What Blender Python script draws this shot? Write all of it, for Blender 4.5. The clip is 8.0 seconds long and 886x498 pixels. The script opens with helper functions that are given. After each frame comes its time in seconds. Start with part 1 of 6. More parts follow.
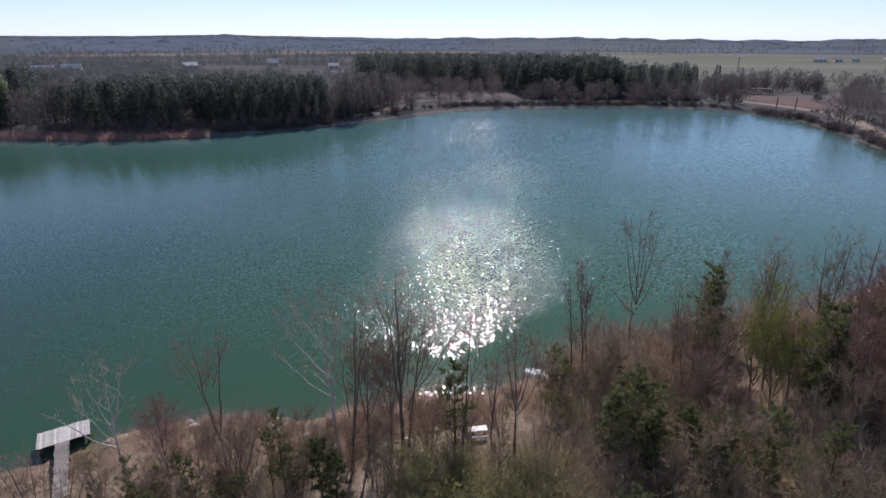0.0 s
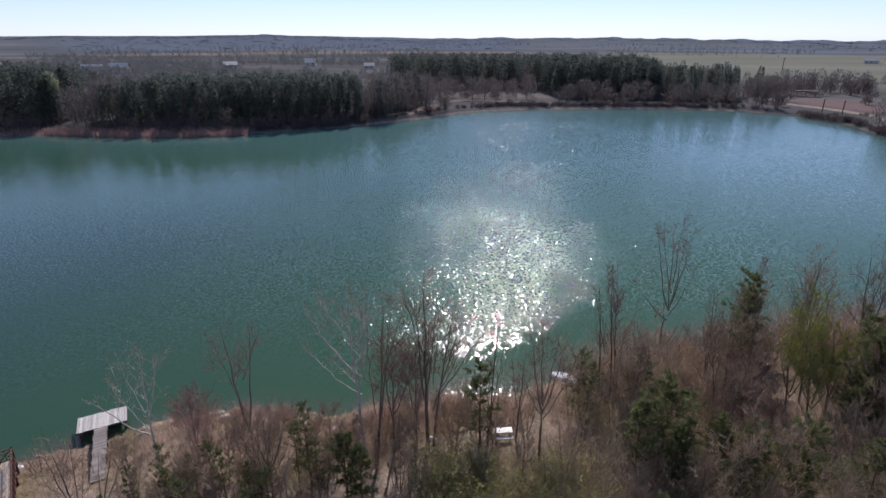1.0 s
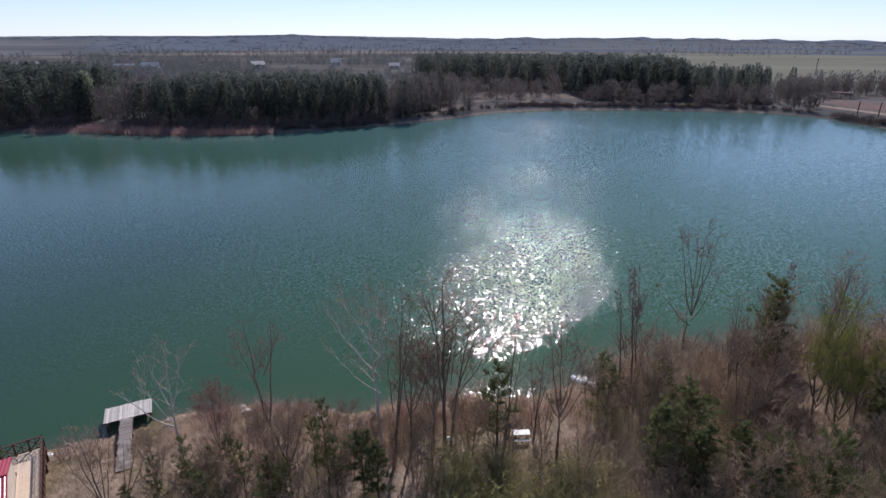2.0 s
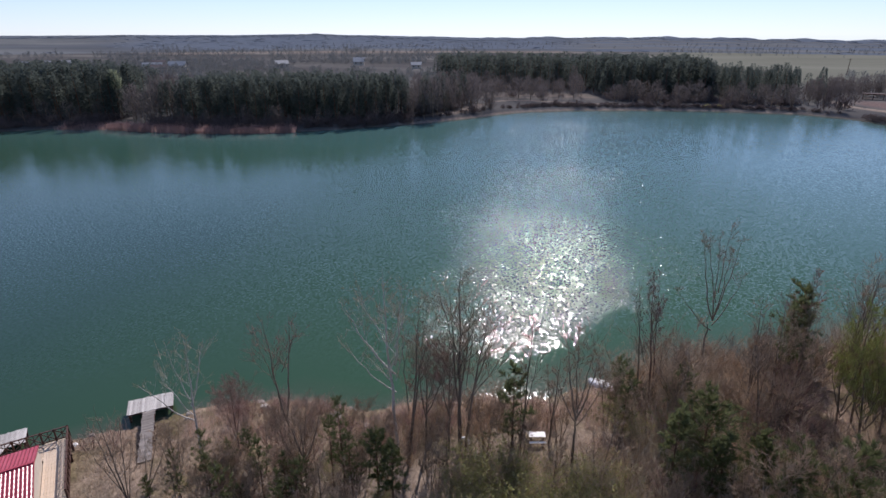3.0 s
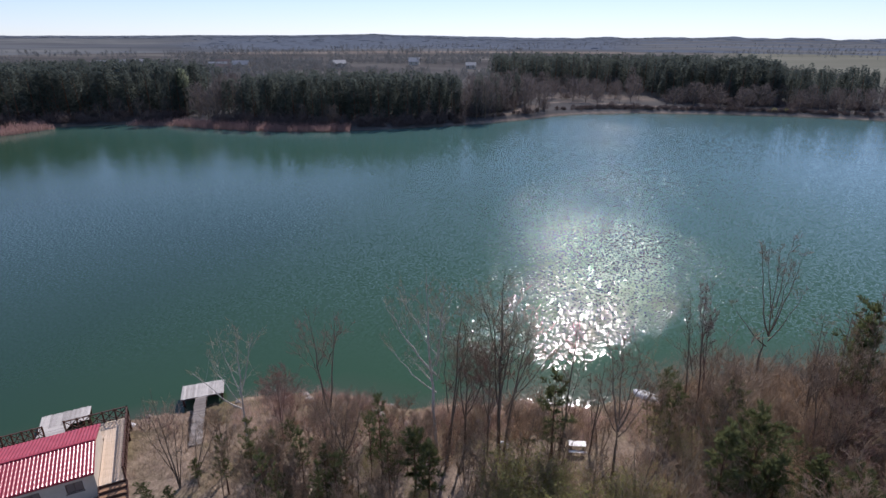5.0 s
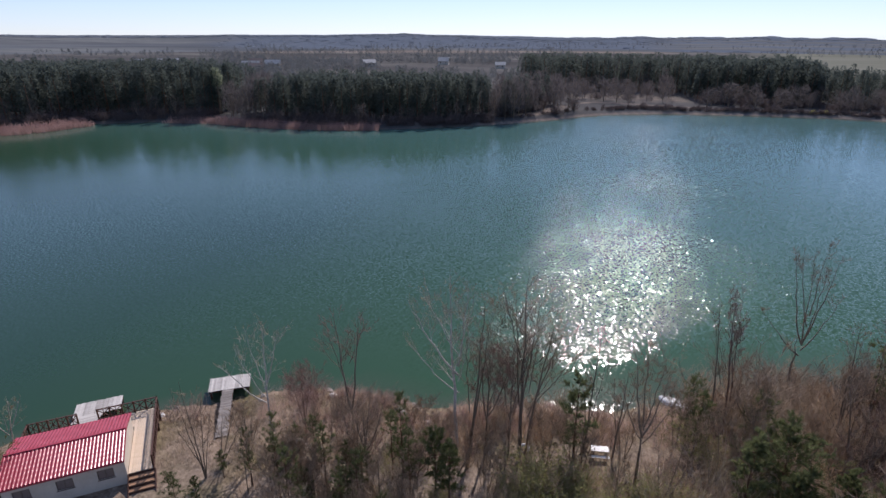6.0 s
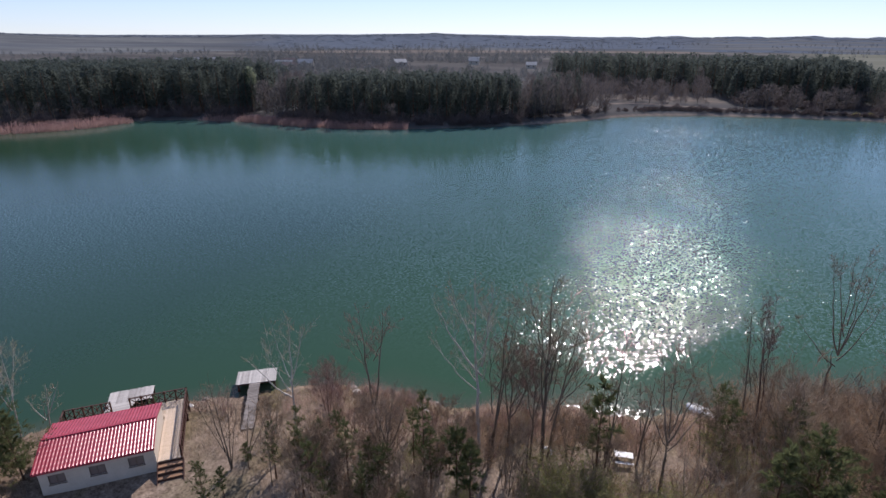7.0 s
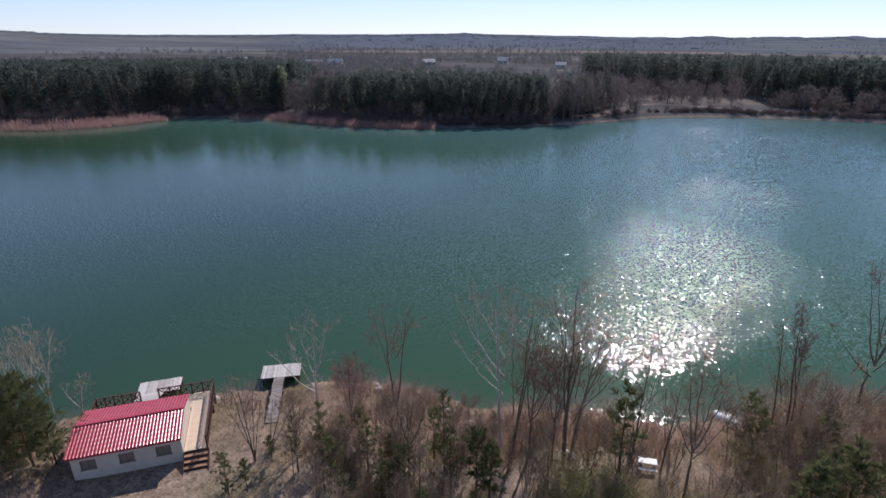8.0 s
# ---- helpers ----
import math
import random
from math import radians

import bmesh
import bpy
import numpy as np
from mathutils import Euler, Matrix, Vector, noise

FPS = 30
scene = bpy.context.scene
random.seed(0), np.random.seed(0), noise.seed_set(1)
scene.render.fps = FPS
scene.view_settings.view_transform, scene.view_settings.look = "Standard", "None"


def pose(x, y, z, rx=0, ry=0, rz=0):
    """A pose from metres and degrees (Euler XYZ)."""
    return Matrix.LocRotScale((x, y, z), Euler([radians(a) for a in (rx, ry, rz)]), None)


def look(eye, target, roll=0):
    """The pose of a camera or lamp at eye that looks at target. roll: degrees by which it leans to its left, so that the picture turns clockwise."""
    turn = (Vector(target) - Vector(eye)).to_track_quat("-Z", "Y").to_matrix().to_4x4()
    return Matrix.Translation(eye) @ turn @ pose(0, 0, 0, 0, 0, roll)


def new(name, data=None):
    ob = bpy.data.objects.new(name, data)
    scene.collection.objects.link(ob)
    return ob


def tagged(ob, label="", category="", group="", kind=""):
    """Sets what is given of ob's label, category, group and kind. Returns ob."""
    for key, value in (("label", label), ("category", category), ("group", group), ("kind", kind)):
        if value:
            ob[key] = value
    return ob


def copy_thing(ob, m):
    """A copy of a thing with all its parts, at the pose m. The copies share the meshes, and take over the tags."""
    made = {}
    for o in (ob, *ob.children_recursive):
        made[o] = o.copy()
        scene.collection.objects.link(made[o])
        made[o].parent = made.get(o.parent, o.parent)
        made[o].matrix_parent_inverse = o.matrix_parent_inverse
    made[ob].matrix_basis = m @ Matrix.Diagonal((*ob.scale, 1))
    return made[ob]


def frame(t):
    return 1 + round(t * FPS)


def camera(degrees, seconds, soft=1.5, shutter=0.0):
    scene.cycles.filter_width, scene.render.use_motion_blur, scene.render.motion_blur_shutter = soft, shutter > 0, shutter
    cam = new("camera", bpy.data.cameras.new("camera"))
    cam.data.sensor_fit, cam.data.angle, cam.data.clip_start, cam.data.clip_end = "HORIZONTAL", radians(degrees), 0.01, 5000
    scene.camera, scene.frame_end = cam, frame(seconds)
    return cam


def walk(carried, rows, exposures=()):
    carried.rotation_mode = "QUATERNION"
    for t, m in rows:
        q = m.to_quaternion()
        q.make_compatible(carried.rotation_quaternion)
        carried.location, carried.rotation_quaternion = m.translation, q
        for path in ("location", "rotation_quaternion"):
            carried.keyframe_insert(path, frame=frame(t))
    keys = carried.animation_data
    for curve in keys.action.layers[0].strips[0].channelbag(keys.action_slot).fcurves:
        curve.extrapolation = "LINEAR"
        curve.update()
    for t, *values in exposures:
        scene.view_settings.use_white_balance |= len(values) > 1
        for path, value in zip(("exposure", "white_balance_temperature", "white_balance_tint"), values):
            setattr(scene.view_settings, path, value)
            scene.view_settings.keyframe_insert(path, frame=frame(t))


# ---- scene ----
EXPOSURE = 0.42
cam = camera(77.55, 8.0, soft=1.5)
# seconds, x, y, z, tilt, turn
PATH = [
    (0.0, 0.000, 0.000, 25.000, -21.30, 4.05),
    (0.5, 0.063, -0.024, 25.005, -21.30, 5.93),
    (1.0, 0.125, -0.044, 25.020, -21.29, 7.48),
    (1.5, 0.187, -0.059, 25.045, -21.28, 8.77),
    (3.0, 0.367, -0.081, 25.153, -21.36, 12.12),
    (3.5, 0.424, -0.080, 25.194, -21.38, 13.29),
    (4.0, 0.480, -0.077, 25.234, -21.37, 14.68),
    (4.5, 0.533, -0.071, 25.271, -21.35, 16.10),
    (6.0, 0.675, -0.035, 25.346, -21.39, 20.44),
    (6.5, 0.716, -0.018, 25.352, -21.42, 21.94),
    (7.0, 0.754, 0.001, 25.345, -21.42, 23.46),
    (7.5, 0.787, 0.021, 25.323, -21.44, 24.79),
    (8.0, 0.816, 0.044, 25.285, -21.42, 26.29),
]
walk(cam, [(t, pose(x, y, z, 90 + tilt, 0, turn)) for t, x, y, z, tilt, turn in PATH],
     exposures=[(0.0, EXPOSURE, 6350, 13), (8.0, EXPOSURE, 6350, 13)])

# ---- daylight ----
SUN_UP, SUN_LEFT = 41.0, 3.2      # degrees above the horizon, degrees to the left of +y
world = bpy.data.worlds.new("sky")
scene.world = world
world.use_nodes = True
wn = world.node_tree
sky = wn.nodes.new("ShaderNodeTexSky")
sky.sky_type = "NISHITA"
sky.sun_disc = False
sky.sun_elevation = radians(SUN_UP)
sky.sun_rotation = radians(-SUN_LEFT)
sky.altitude = 120
sky.air_density, sky.dust_density, sky.ozone_density = 0.8, 0.0, 3.0
cool = wn.nodes.new("ShaderNodeVectorMath")      # clear spring air, a little cooler than the standard one
cool.operation = "MULTIPLY"
cool.inputs[1].default_value = (0.80, 0.89, 1.22)
wn.links.new(sky.outputs[0], cool.inputs[0])
haze = wn.nodes.new("ShaderNodeGamma")           # light haze evens the sky out
haze.inputs[1].default_value = 0.62
wn.links.new(cool.outputs[0], haze.inputs[0])
wn.links.new(haze.outputs[0], wn.nodes["Background"].inputs[0])
wn.nodes["Background"].inputs[1].default_value = 0.185
sun = new("sun", bpy.data.lights.new("sun", "SUN"))
sun.data.energy, sun.data.angle, sun.data.color = 3.9, radians(0.53), (1.0, 0.925, 0.885)
s_az = radians(SUN_LEFT)
SUN_DIR = Vector((-math.sin(s_az) * math.cos(radians(SUN_UP)), math.cos(s_az) * math.cos(radians(SUN_UP)), math.sin(radians(SUN_UP))))
sun.matrix_world = look(SUN_DIR * 100, (0, 0, 0))

# ---- materials ----
def nodes_of(name):
    m = bpy.data.materials.new(name)
    m.use_nodes = True
    return m, m.node_tree, m.node_tree.nodes["Principled BSDF"]


def link(nt, a, b):
    nt.links.new(a, b)


def coords(nt, scale=(1, 1, 1), world_space=False):
    tc = nt.nodes.new("ShaderNodeNewGeometry") if world_space else nt.nodes.new("ShaderNodeTexCoord")
    mp = nt.nodes.new("ShaderNodeMapping")
    mp.inputs["Scale"].default_value = scale
    link(nt, tc.outputs["Position" if world_space else "Object"], mp.inputs[0])
    return mp.outputs[0]


def noise_of(nt, co, scale, detail=4, rough=0.55):
    n = nt.nodes.new("ShaderNodeTexNoise")
    n.inputs["Scale"].default_value, n.inputs["Detail"].default_value, n.inputs["Roughness"].default_value = scale, detail, rough
    link(nt, co, n.inputs["Vector"])
    return n.outputs[0]


def ramp(nt, fac, stops):
    r = nt.nodes.new("ShaderNodeValToRGB")
    while len(r.color_ramp.elements) < len(stops):
        r.color_ramp.elements.new(0.5)
    for e, (p, c) in zip(r.color_ramp.elements, stops):
        e.position, e.color = p, (*c, 1)
    link(nt, fac, r.inputs[0])
    return r.outputs[0]


def mix(nt, fac, a, b, blend="MIX"):
    m = nt.nodes.new("ShaderNodeMix")
    m.data_type, m.blend_type = "RGBA", blend
    for sock, v in ((m.inputs[0], fac), (m.inputs[6], a), (m.inputs[7], b)):
        if isinstance(v, (int, float)):
            sock.default_value = v
        elif isinstance(v, tuple):
            sock.default_value = (*v, 1)
        else:
            link(nt, v, sock)
    return m.outputs[2]


def bump(nt, p, height, strength, dist):
    b = nt.nodes.new("ShaderNodeBump")
    b.inputs["Strength"].default_value, b.inputs["Distance"].default_value = strength, dist
    link(nt, height, b.inputs["Height"])
    link(nt, b.outputs[0], p.inputs["Normal"])
    return b


def surface(name, dark, light, scale, rough=0.8, relief=0.3, relief_dist=0.01, stretch=(1, 1, 1), random_tint=0.0, fine=8.0, spec=0.3, world_space=False):
    """A surface whose colour wanders between two values at two scales, with fine relief."""
    m, nt, p = nodes_of(name)
    co = coords(nt, stretch, world_space)
    a = noise_of(nt, co, scale)
    b = noise_of(nt, co, scale * fine, 5, 0.65)
    c = ramp(nt, mix(nt, 0.45, a, b), [(0.32, dark), (0.68, light)])
    if random_tint:
        oi = nt.nodes.new("ShaderNodeObjectInfo")
        c = mix(nt, random_tint, c, ramp(nt, oi.outputs["Random"], [(0.0, tuple(v * 0.45 for v in dark)), (1.0, tuple(min(1, v * 1.45) for v in light))]))
    link(nt, c, p.inputs["Base Color"])
    p.inputs["Roughness"].default_value = rough
    p.inputs["Specular IOR Level"].default_value = spec
    bump(nt, p, b, relief, relief_dist)
    return m


def leafy(name, dark, light, rough=0.6, thin=0.35):
    """Foliage: each leaf or needle spray has its own shade, and some light passes through."""
    m, nt, p = nodes_of(name)
    g = nt.nodes.new("ShaderNodeNewGeometry")
    oi = nt.nodes.new("ShaderNodeObjectInfo")
    c = ramp(nt, g.outputs["Random Per Island"], [(0.0, dark), (1.0, light)])
    c = mix(nt, 0.35, c, ramp(nt, oi.outputs["Random"], [(0.0, dark), (1.0, light)]))
    link(nt, c, p.inputs["Base Color"])
    p.inputs["Roughness"].default_value = rough
    p.inputs["Specular IOR Level"].default_value = 0.05
    tr = nt.nodes.new("ShaderNodeBsdfTranslucent")
    link(nt, c, tr.inputs[0])
    ms = nt.nodes.new("ShaderNodeMixShader")
    ms.inputs[0].default_value = thin
    link(nt, p.outputs[0], ms.inputs[1])
    link(nt, tr.outputs[0], ms.inputs[2])
    link(nt, ms.outputs[0], nt.nodes["Material Output"].inputs[0])
    return m


BARK = surface("bark_grey_brown", (0.085, 0.062, 0.046), (0.26, 0.195, 0.14), 3, 0.9, 0.5, 0.02, (1, 1, 0.3), 0.3)
BARK_PALE = surface("bark_pale_birch", (0.26, 0.215, 0.18), (0.66, 0.60, 0.53), 4, 0.8, 0.4, 0.01, (1, 1, 2.5))
BARK_RED = surface("bark_reddish", (0.085, 0.05, 0.04), (0.22, 0.13, 0.10), 4, 0.85, 0.3, 0.01, (1, 1, 0.4), 0.3)
BARK_PINE = surface("bark_pine", (0.06, 0.035, 0.025), (0.19, 0.10, 0.06), 5, 0.95, 0.6, 0.02, (1, 1, 0.4))
TWIG = leafy("twigs_grey_brown", (0.275, 0.207, 0.152), (0.57, 0.445, 0.332), 0.8, 0.5)
TWIG_PALE = leafy("twigs_pale", (0.300, 0.250, 0.176), (0.580, 0.500, 0.352), 0.8, 0.45)
TWIG_RED = leafy("twigs_reddish", (0.265, 0.162, 0.135), (0.485, 0.332, 0.285), 0.8, 0.5)
TWIG_TAN = leafy("twigs_tan", (0.34, 0.237, 0.155), (0.655, 0.485, 0.33), 0.8, 0.5)
TWIG_BUD = leafy("twigs_budding", (0.30, 0.31, 0.10), (0.54, 0.54, 0.21), 0.7, 0.5)
NEEDLE = leafy("pine_needles", (0.066, 0.079, 0.034), (0.185, 0.197, 0.090), 0.6, 0.5)
# greyer and bluer than the near needles: distance haze put into the colour
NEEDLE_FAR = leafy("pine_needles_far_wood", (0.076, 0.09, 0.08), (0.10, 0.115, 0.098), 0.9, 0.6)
LEAF_FAR = leafy("young_leaves_far_shore", (0.165, 0.185, 0.12), (0.27, 0.295, 0.195), 0.7, 0.5)
LEAF_OLIVE = leafy("leaves_olive", (0.170, 0.171, 0.064), (0.420, 0.402, 0.168), 0.6, 0.55)
DRY_GRASS = leafy("dry_grass", (0.225, 0.166, 0.122), (0.49, 0.39, 0.295), 0.85, 0.6)
TWIG_FAR = leafy("twigs_far_shore", (0.085, 0.076, 0.074), (0.185, 0.155, 0.146), 0.9, 0.4)
# blue-grey because distance haze is put into the colour of these trees
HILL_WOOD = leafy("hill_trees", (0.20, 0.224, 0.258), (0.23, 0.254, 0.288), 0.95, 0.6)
# bare twigs in bluish grey: the haze over the plain is in this colour
SCRUB = leafy("hazed_scrub", (0.10, 0.106, 0.108), (0.165, 0.168, 0.168), 0.9, 0.45)
TWIG_DARK = leafy("twigs_dark_thicket", (0.08, 0.064, 0.062), (0.17, 0.135, 0.128), 0.9, 0.3)
WEED = leafy("dry_weeds", (0.315, 0.207, 0.165), (0.585, 0.42, 0.345), 0.85, 0.6)
REED = leafy("dry_reed", (0.265, 0.158, 0.142), (0.45, 0.30, 0.268), 0.85, 0.5)


def cover(nt, name):
    at = nt.nodes.new("ShaderNodeAttribute")
    at.attribute_name = name
    return at.outputs["Fac"]


def ground_material():
    m, nt, p = nodes_of("ground_dry_grass_and_sand")
    co = coords(nt, world_space=True)
    a = noise_of(nt, co, 0.22, 5, 0.6)
    b = noise_of(nt, co, 2.4, 6, 0.7)
    f = noise_of(nt, coords(nt, (0.3, 1, 1), True), 0.012, 4, 0.55)
    litter = ramp(nt, b, [(0.28, (0.108, 0.078, 0.058)), (0.5, (0.212, 0.159, 0.120)), (0.72, (0.345, 0.268, 0.206))])
    moss = ramp(nt, b, [(0.3, (0.05, 0.045, 0.02)), (0.7, (0.19, 0.16, 0.08))])
    c = mix(nt, ramp(nt, a, [(0.48, (0, 0, 0)), (0.62, (0.8, 0.8, 0.8))]), litter, moss)
    sand = ramp(nt, b, [(0.3, (0.20, 0.155, 0.125)), (0.7, (0.39, 0.32, 0.26))])
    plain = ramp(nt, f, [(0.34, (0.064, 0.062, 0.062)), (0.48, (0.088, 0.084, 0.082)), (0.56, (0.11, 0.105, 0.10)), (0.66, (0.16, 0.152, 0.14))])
    field = ramp(nt, f, [(0.35, (0.13, 0.129, 0.102)), (0.65, (0.176, 0.174, 0.142))])
    speck = noise_of(nt, co, 7.5, 3, 0.75)
    c = mix(nt, 0.8, c, ramp(nt, speck, [(0.36, (0.42, 0.38, 0.36)), (0.5, (0.95, 0.93, 0.9)), (0.66, (1.25, 1.2, 1.15))]), "MULTIPLY")
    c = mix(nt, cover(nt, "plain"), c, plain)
    c = mix(nt, cover(nt, "field"), c, field)
    c = mix(nt, cover(nt, "meadow"), c, ramp(nt, b, [(0.3, (0.11, 0.075, 0.07)), (0.7, (0.20, 0.148, 0.135))]))
    sand = mix(nt, 0.7, sand, ramp(nt, speck, [(0.36, (0.45, 0.42, 0.40)), (0.5, (0.95, 0.94, 0.92)), (0.66, (1.25, 1.22, 1.18))]), "MULTIPLY")
    c = mix(nt, cover(nt, "sand"), c, sand)
    link(nt, c, p.inputs["Base Color"])
    p.inputs["Roughness"].default_value = 0.95
    p.inputs["Specular IOR Level"].default_value = 0.0
    bump(nt, p, b, 0.6, 0.08)
    return m


def water_material():
    m, nt, p = nodes_of("lake_water")
    flat = coords(nt, (1, 1, 1), True)
    geo = nt.nodes.new("ShaderNodeNewGeometry")
    wind = nt.nodes.new("ShaderNodeMapping")
    wind.vector_type = "TEXTURE"
    wind.inputs["Rotation"].default_value = (0, 0, radians(-14))
    wind.inputs["Scale"].default_value = (0.9, 1.15, 1)
    link(nt, geo.outputs["Position"], wind.inputs[0])
    co = wind.outputs[0]
    big = noise_of(nt, flat, 0.012, 3, 0.5)
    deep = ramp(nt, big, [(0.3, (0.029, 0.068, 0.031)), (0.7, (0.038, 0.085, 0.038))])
    deep = mix(nt, cover(nt, "fetch"), deep, (0.061, 0.132, 0.131))      # far-out sky reflection put into the colour as paler blue-green
    # dimmer look of the left water under a steep view, put into its colour
    deep = mix(nt, cover(nt, "dim_left"), deep, (0.016, 0.042, 0.019))
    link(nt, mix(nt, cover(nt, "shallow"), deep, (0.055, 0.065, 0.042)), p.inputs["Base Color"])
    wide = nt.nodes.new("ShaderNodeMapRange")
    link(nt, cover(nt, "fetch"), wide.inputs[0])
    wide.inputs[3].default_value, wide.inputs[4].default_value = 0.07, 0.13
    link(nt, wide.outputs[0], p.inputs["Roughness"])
    p.inputs["IOR"].default_value = 1.333
    # wind ripples: the slope of the surface wanders at several sizes; calm water close to the banks
    slopes = []
    for size, steep in ((4.3, 0.90), (2.7, 0.98), (10.0, 0.24)):
        n = nt.nodes.new("ShaderNodeTexNoise")
        n.inputs["Scale"].default_value, n.inputs["Detail"].default_value = size, 1.0
        link(nt, co, n.inputs["Vector"])
        ma = nt.nodes.new("ShaderNodeVectorMath")
        ma.operation = "MULTIPLY_ADD"
        link(nt, n.outputs["Color"], ma.inputs[0])
        ma.inputs[1].default_value = (steep * 0.92, steep * 1.2, 0)
        ma.inputs[2].default_value = (-0.46 * steep, -0.6 * steep, 0)
        slopes.append(ma.outputs[0])
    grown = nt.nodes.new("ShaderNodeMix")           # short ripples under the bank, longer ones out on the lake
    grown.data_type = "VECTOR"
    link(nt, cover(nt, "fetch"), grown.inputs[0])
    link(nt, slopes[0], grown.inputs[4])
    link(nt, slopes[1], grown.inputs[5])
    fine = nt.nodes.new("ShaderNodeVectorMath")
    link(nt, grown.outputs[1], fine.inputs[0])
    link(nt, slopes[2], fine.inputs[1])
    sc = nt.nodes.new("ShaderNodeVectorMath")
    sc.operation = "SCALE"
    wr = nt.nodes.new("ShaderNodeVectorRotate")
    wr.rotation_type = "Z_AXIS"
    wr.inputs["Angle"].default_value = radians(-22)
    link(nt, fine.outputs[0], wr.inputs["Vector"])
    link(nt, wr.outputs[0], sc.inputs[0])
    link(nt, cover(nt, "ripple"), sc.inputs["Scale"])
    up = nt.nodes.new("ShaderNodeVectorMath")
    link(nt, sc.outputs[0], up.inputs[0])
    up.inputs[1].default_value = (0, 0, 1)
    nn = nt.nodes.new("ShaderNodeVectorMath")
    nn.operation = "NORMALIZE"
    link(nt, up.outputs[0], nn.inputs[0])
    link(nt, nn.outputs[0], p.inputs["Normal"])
    return m


GROUND, WATER = ground_material(), water_material()
HILL, _nt, _p = nodes_of("wooded_hills_and_fields")
_co = coords(_nt, (0.35, 1, 3), True)
_a = noise_of(_nt, _co, 0.006, 5, 0.6)
_b = noise_of(_nt, coords(_nt, (1, 1, 1), True), 0.03, 4, 0.6)
# distance haze goes into the hill colours: blue-grey woods, greyed fields
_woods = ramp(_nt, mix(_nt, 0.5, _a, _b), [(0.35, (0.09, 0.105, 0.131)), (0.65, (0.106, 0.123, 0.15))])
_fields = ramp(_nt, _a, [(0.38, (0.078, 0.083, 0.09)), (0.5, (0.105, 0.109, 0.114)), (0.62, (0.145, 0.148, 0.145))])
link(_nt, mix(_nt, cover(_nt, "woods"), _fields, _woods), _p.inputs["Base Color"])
_p.inputs["Roughness"].default_value = 0.95
_p.inputs["Specular IOR Level"].default_value = 0.0
WOOD_GREY = surface("weathered_planks", (0.26, 0.23, 0.21), (0.55, 0.51, 0.47), 1.2, 0.8, 0.4, 0.01, (1, 9, 9), 0.3, spec=0.3)
WOOD_OLD = surface("old_grey_planks", (0.13, 0.112, 0.10), (0.30, 0.26, 0.23), 1.2, 0.85, 0.4, 0.01, (1, 9, 9), 0.3, spec=0.2)
WOOD_NEW = surface("new_larch_boards", (0.40, 0.30, 0.21), (0.64, 0.51, 0.39), 1.2, 0.65, 0.3, 0.006, (1, 9, 9), 0.25)
WOOD_DARK = surface("dark_stained_wood", (0.035, 0.016, 0.012), (0.11, 0.05, 0.035), 3, 0.6, 0.3, 0.006, (1, 4, 4))
PLASTER = surface("white_plaster", (0.46, 0.39, 0.315), (0.58, 0.50, 0.41), 1.5, 0.9, 0.25, 0.004)
WHITE = surface("white_paint", (0.70, 0.68, 0.66), (0.85, 0.83, 0.80), 4, 0.5, 0.1, 0.003)
SHUTTER = surface("brown_blinds", (0.16, 0.122, 0.105), (0.22, 0.17, 0.148), 3.0, 0.5, 0.2, 0.004, (1, 1, 12))
FRAME_BROWN = surface("brown_window_frames", (0.11, 0.08, 0.066), (0.17, 0.125, 0.10), 4, 0.5, 0.15, 0.003)
WOOD_STEP = surface("orange_stained_boards", (0.20, 0.105, 0.06), (0.36, 0.21, 0.125), 1.5, 0.6, 0.3, 0.006, (1, 6, 6), 0.25)
ROOF_RED = surface("red_coated_sheet", (0.27, 0.037, 0.052), (0.37, 0.06, 0.08), 2.0, 0.25, 0.08, 0.003, spec=0.28)
ROOF_TILE = surface("red_roof_tiles", (0.10, 0.072, 0.068), (0.17, 0.128, 0.118), 1.0, 0.8, 0.3, 0.03)
ROOF_PALE = surface("pale_sheet_roof", (0.2, 0.2, 0.2), (0.36, 0.35, 0.34), 0.6, 0.5, 0.1, 0.02)
STONE = surface("pale_stone", (0.14, 0.115, 0.095), (0.40, 0.345, 0.30), 2, 0.85, 0.6, 0.02, random_tint=0.3)
STONE_PALE = surface("white_limestone", (0.38, 0.34, 0.30), (0.66, 0.61, 0.55), 2, 0.85, 0.6, 0.02)
GLASS, _nt, _p = nodes_of("window_glass")
_p.inputs["Base Color"].default_value = (0.015, 0.016, 0.018, 1)
_p.inputs["Roughness"].default_value = 0.08


# ---- mesh tools ----
def mesh_of(name, verts, faces, smooth=False):
    me = bpy.data.meshes.new(name)
    me.from_pydata(verts if isinstance(verts, list) else verts.tolist(), [], faces if isinstance(faces, list) else faces.tolist())
    if smooth:
        me.polygons.foreach_set("use_smooth", [True] * len(me.polygons))
    me.update()
    return me


def part(name, data, material, parent=None, label="", at=None):
    """Links a mesh or a bmesh as one object, under a thing or a part where one is given."""
    if isinstance(data, bmesh.types.BMesh):
        me = bpy.data.meshes.new(name)
        data.to_mesh(me)
        data.free()
        data = me
    if material and not data.materials:
        data.materials.append(material)
    ob = new(name, data)
    if at is not None:
        ob.matrix_basis = at
    if parent:
        ob.parent = parent
    if label:
        ob["label"] = label
    return ob


def thing(name, at, label, category, group="", kind=""):
    ob = new(name)
    ob.matrix_basis = at
    return tagged(ob, label, category, group, kind)


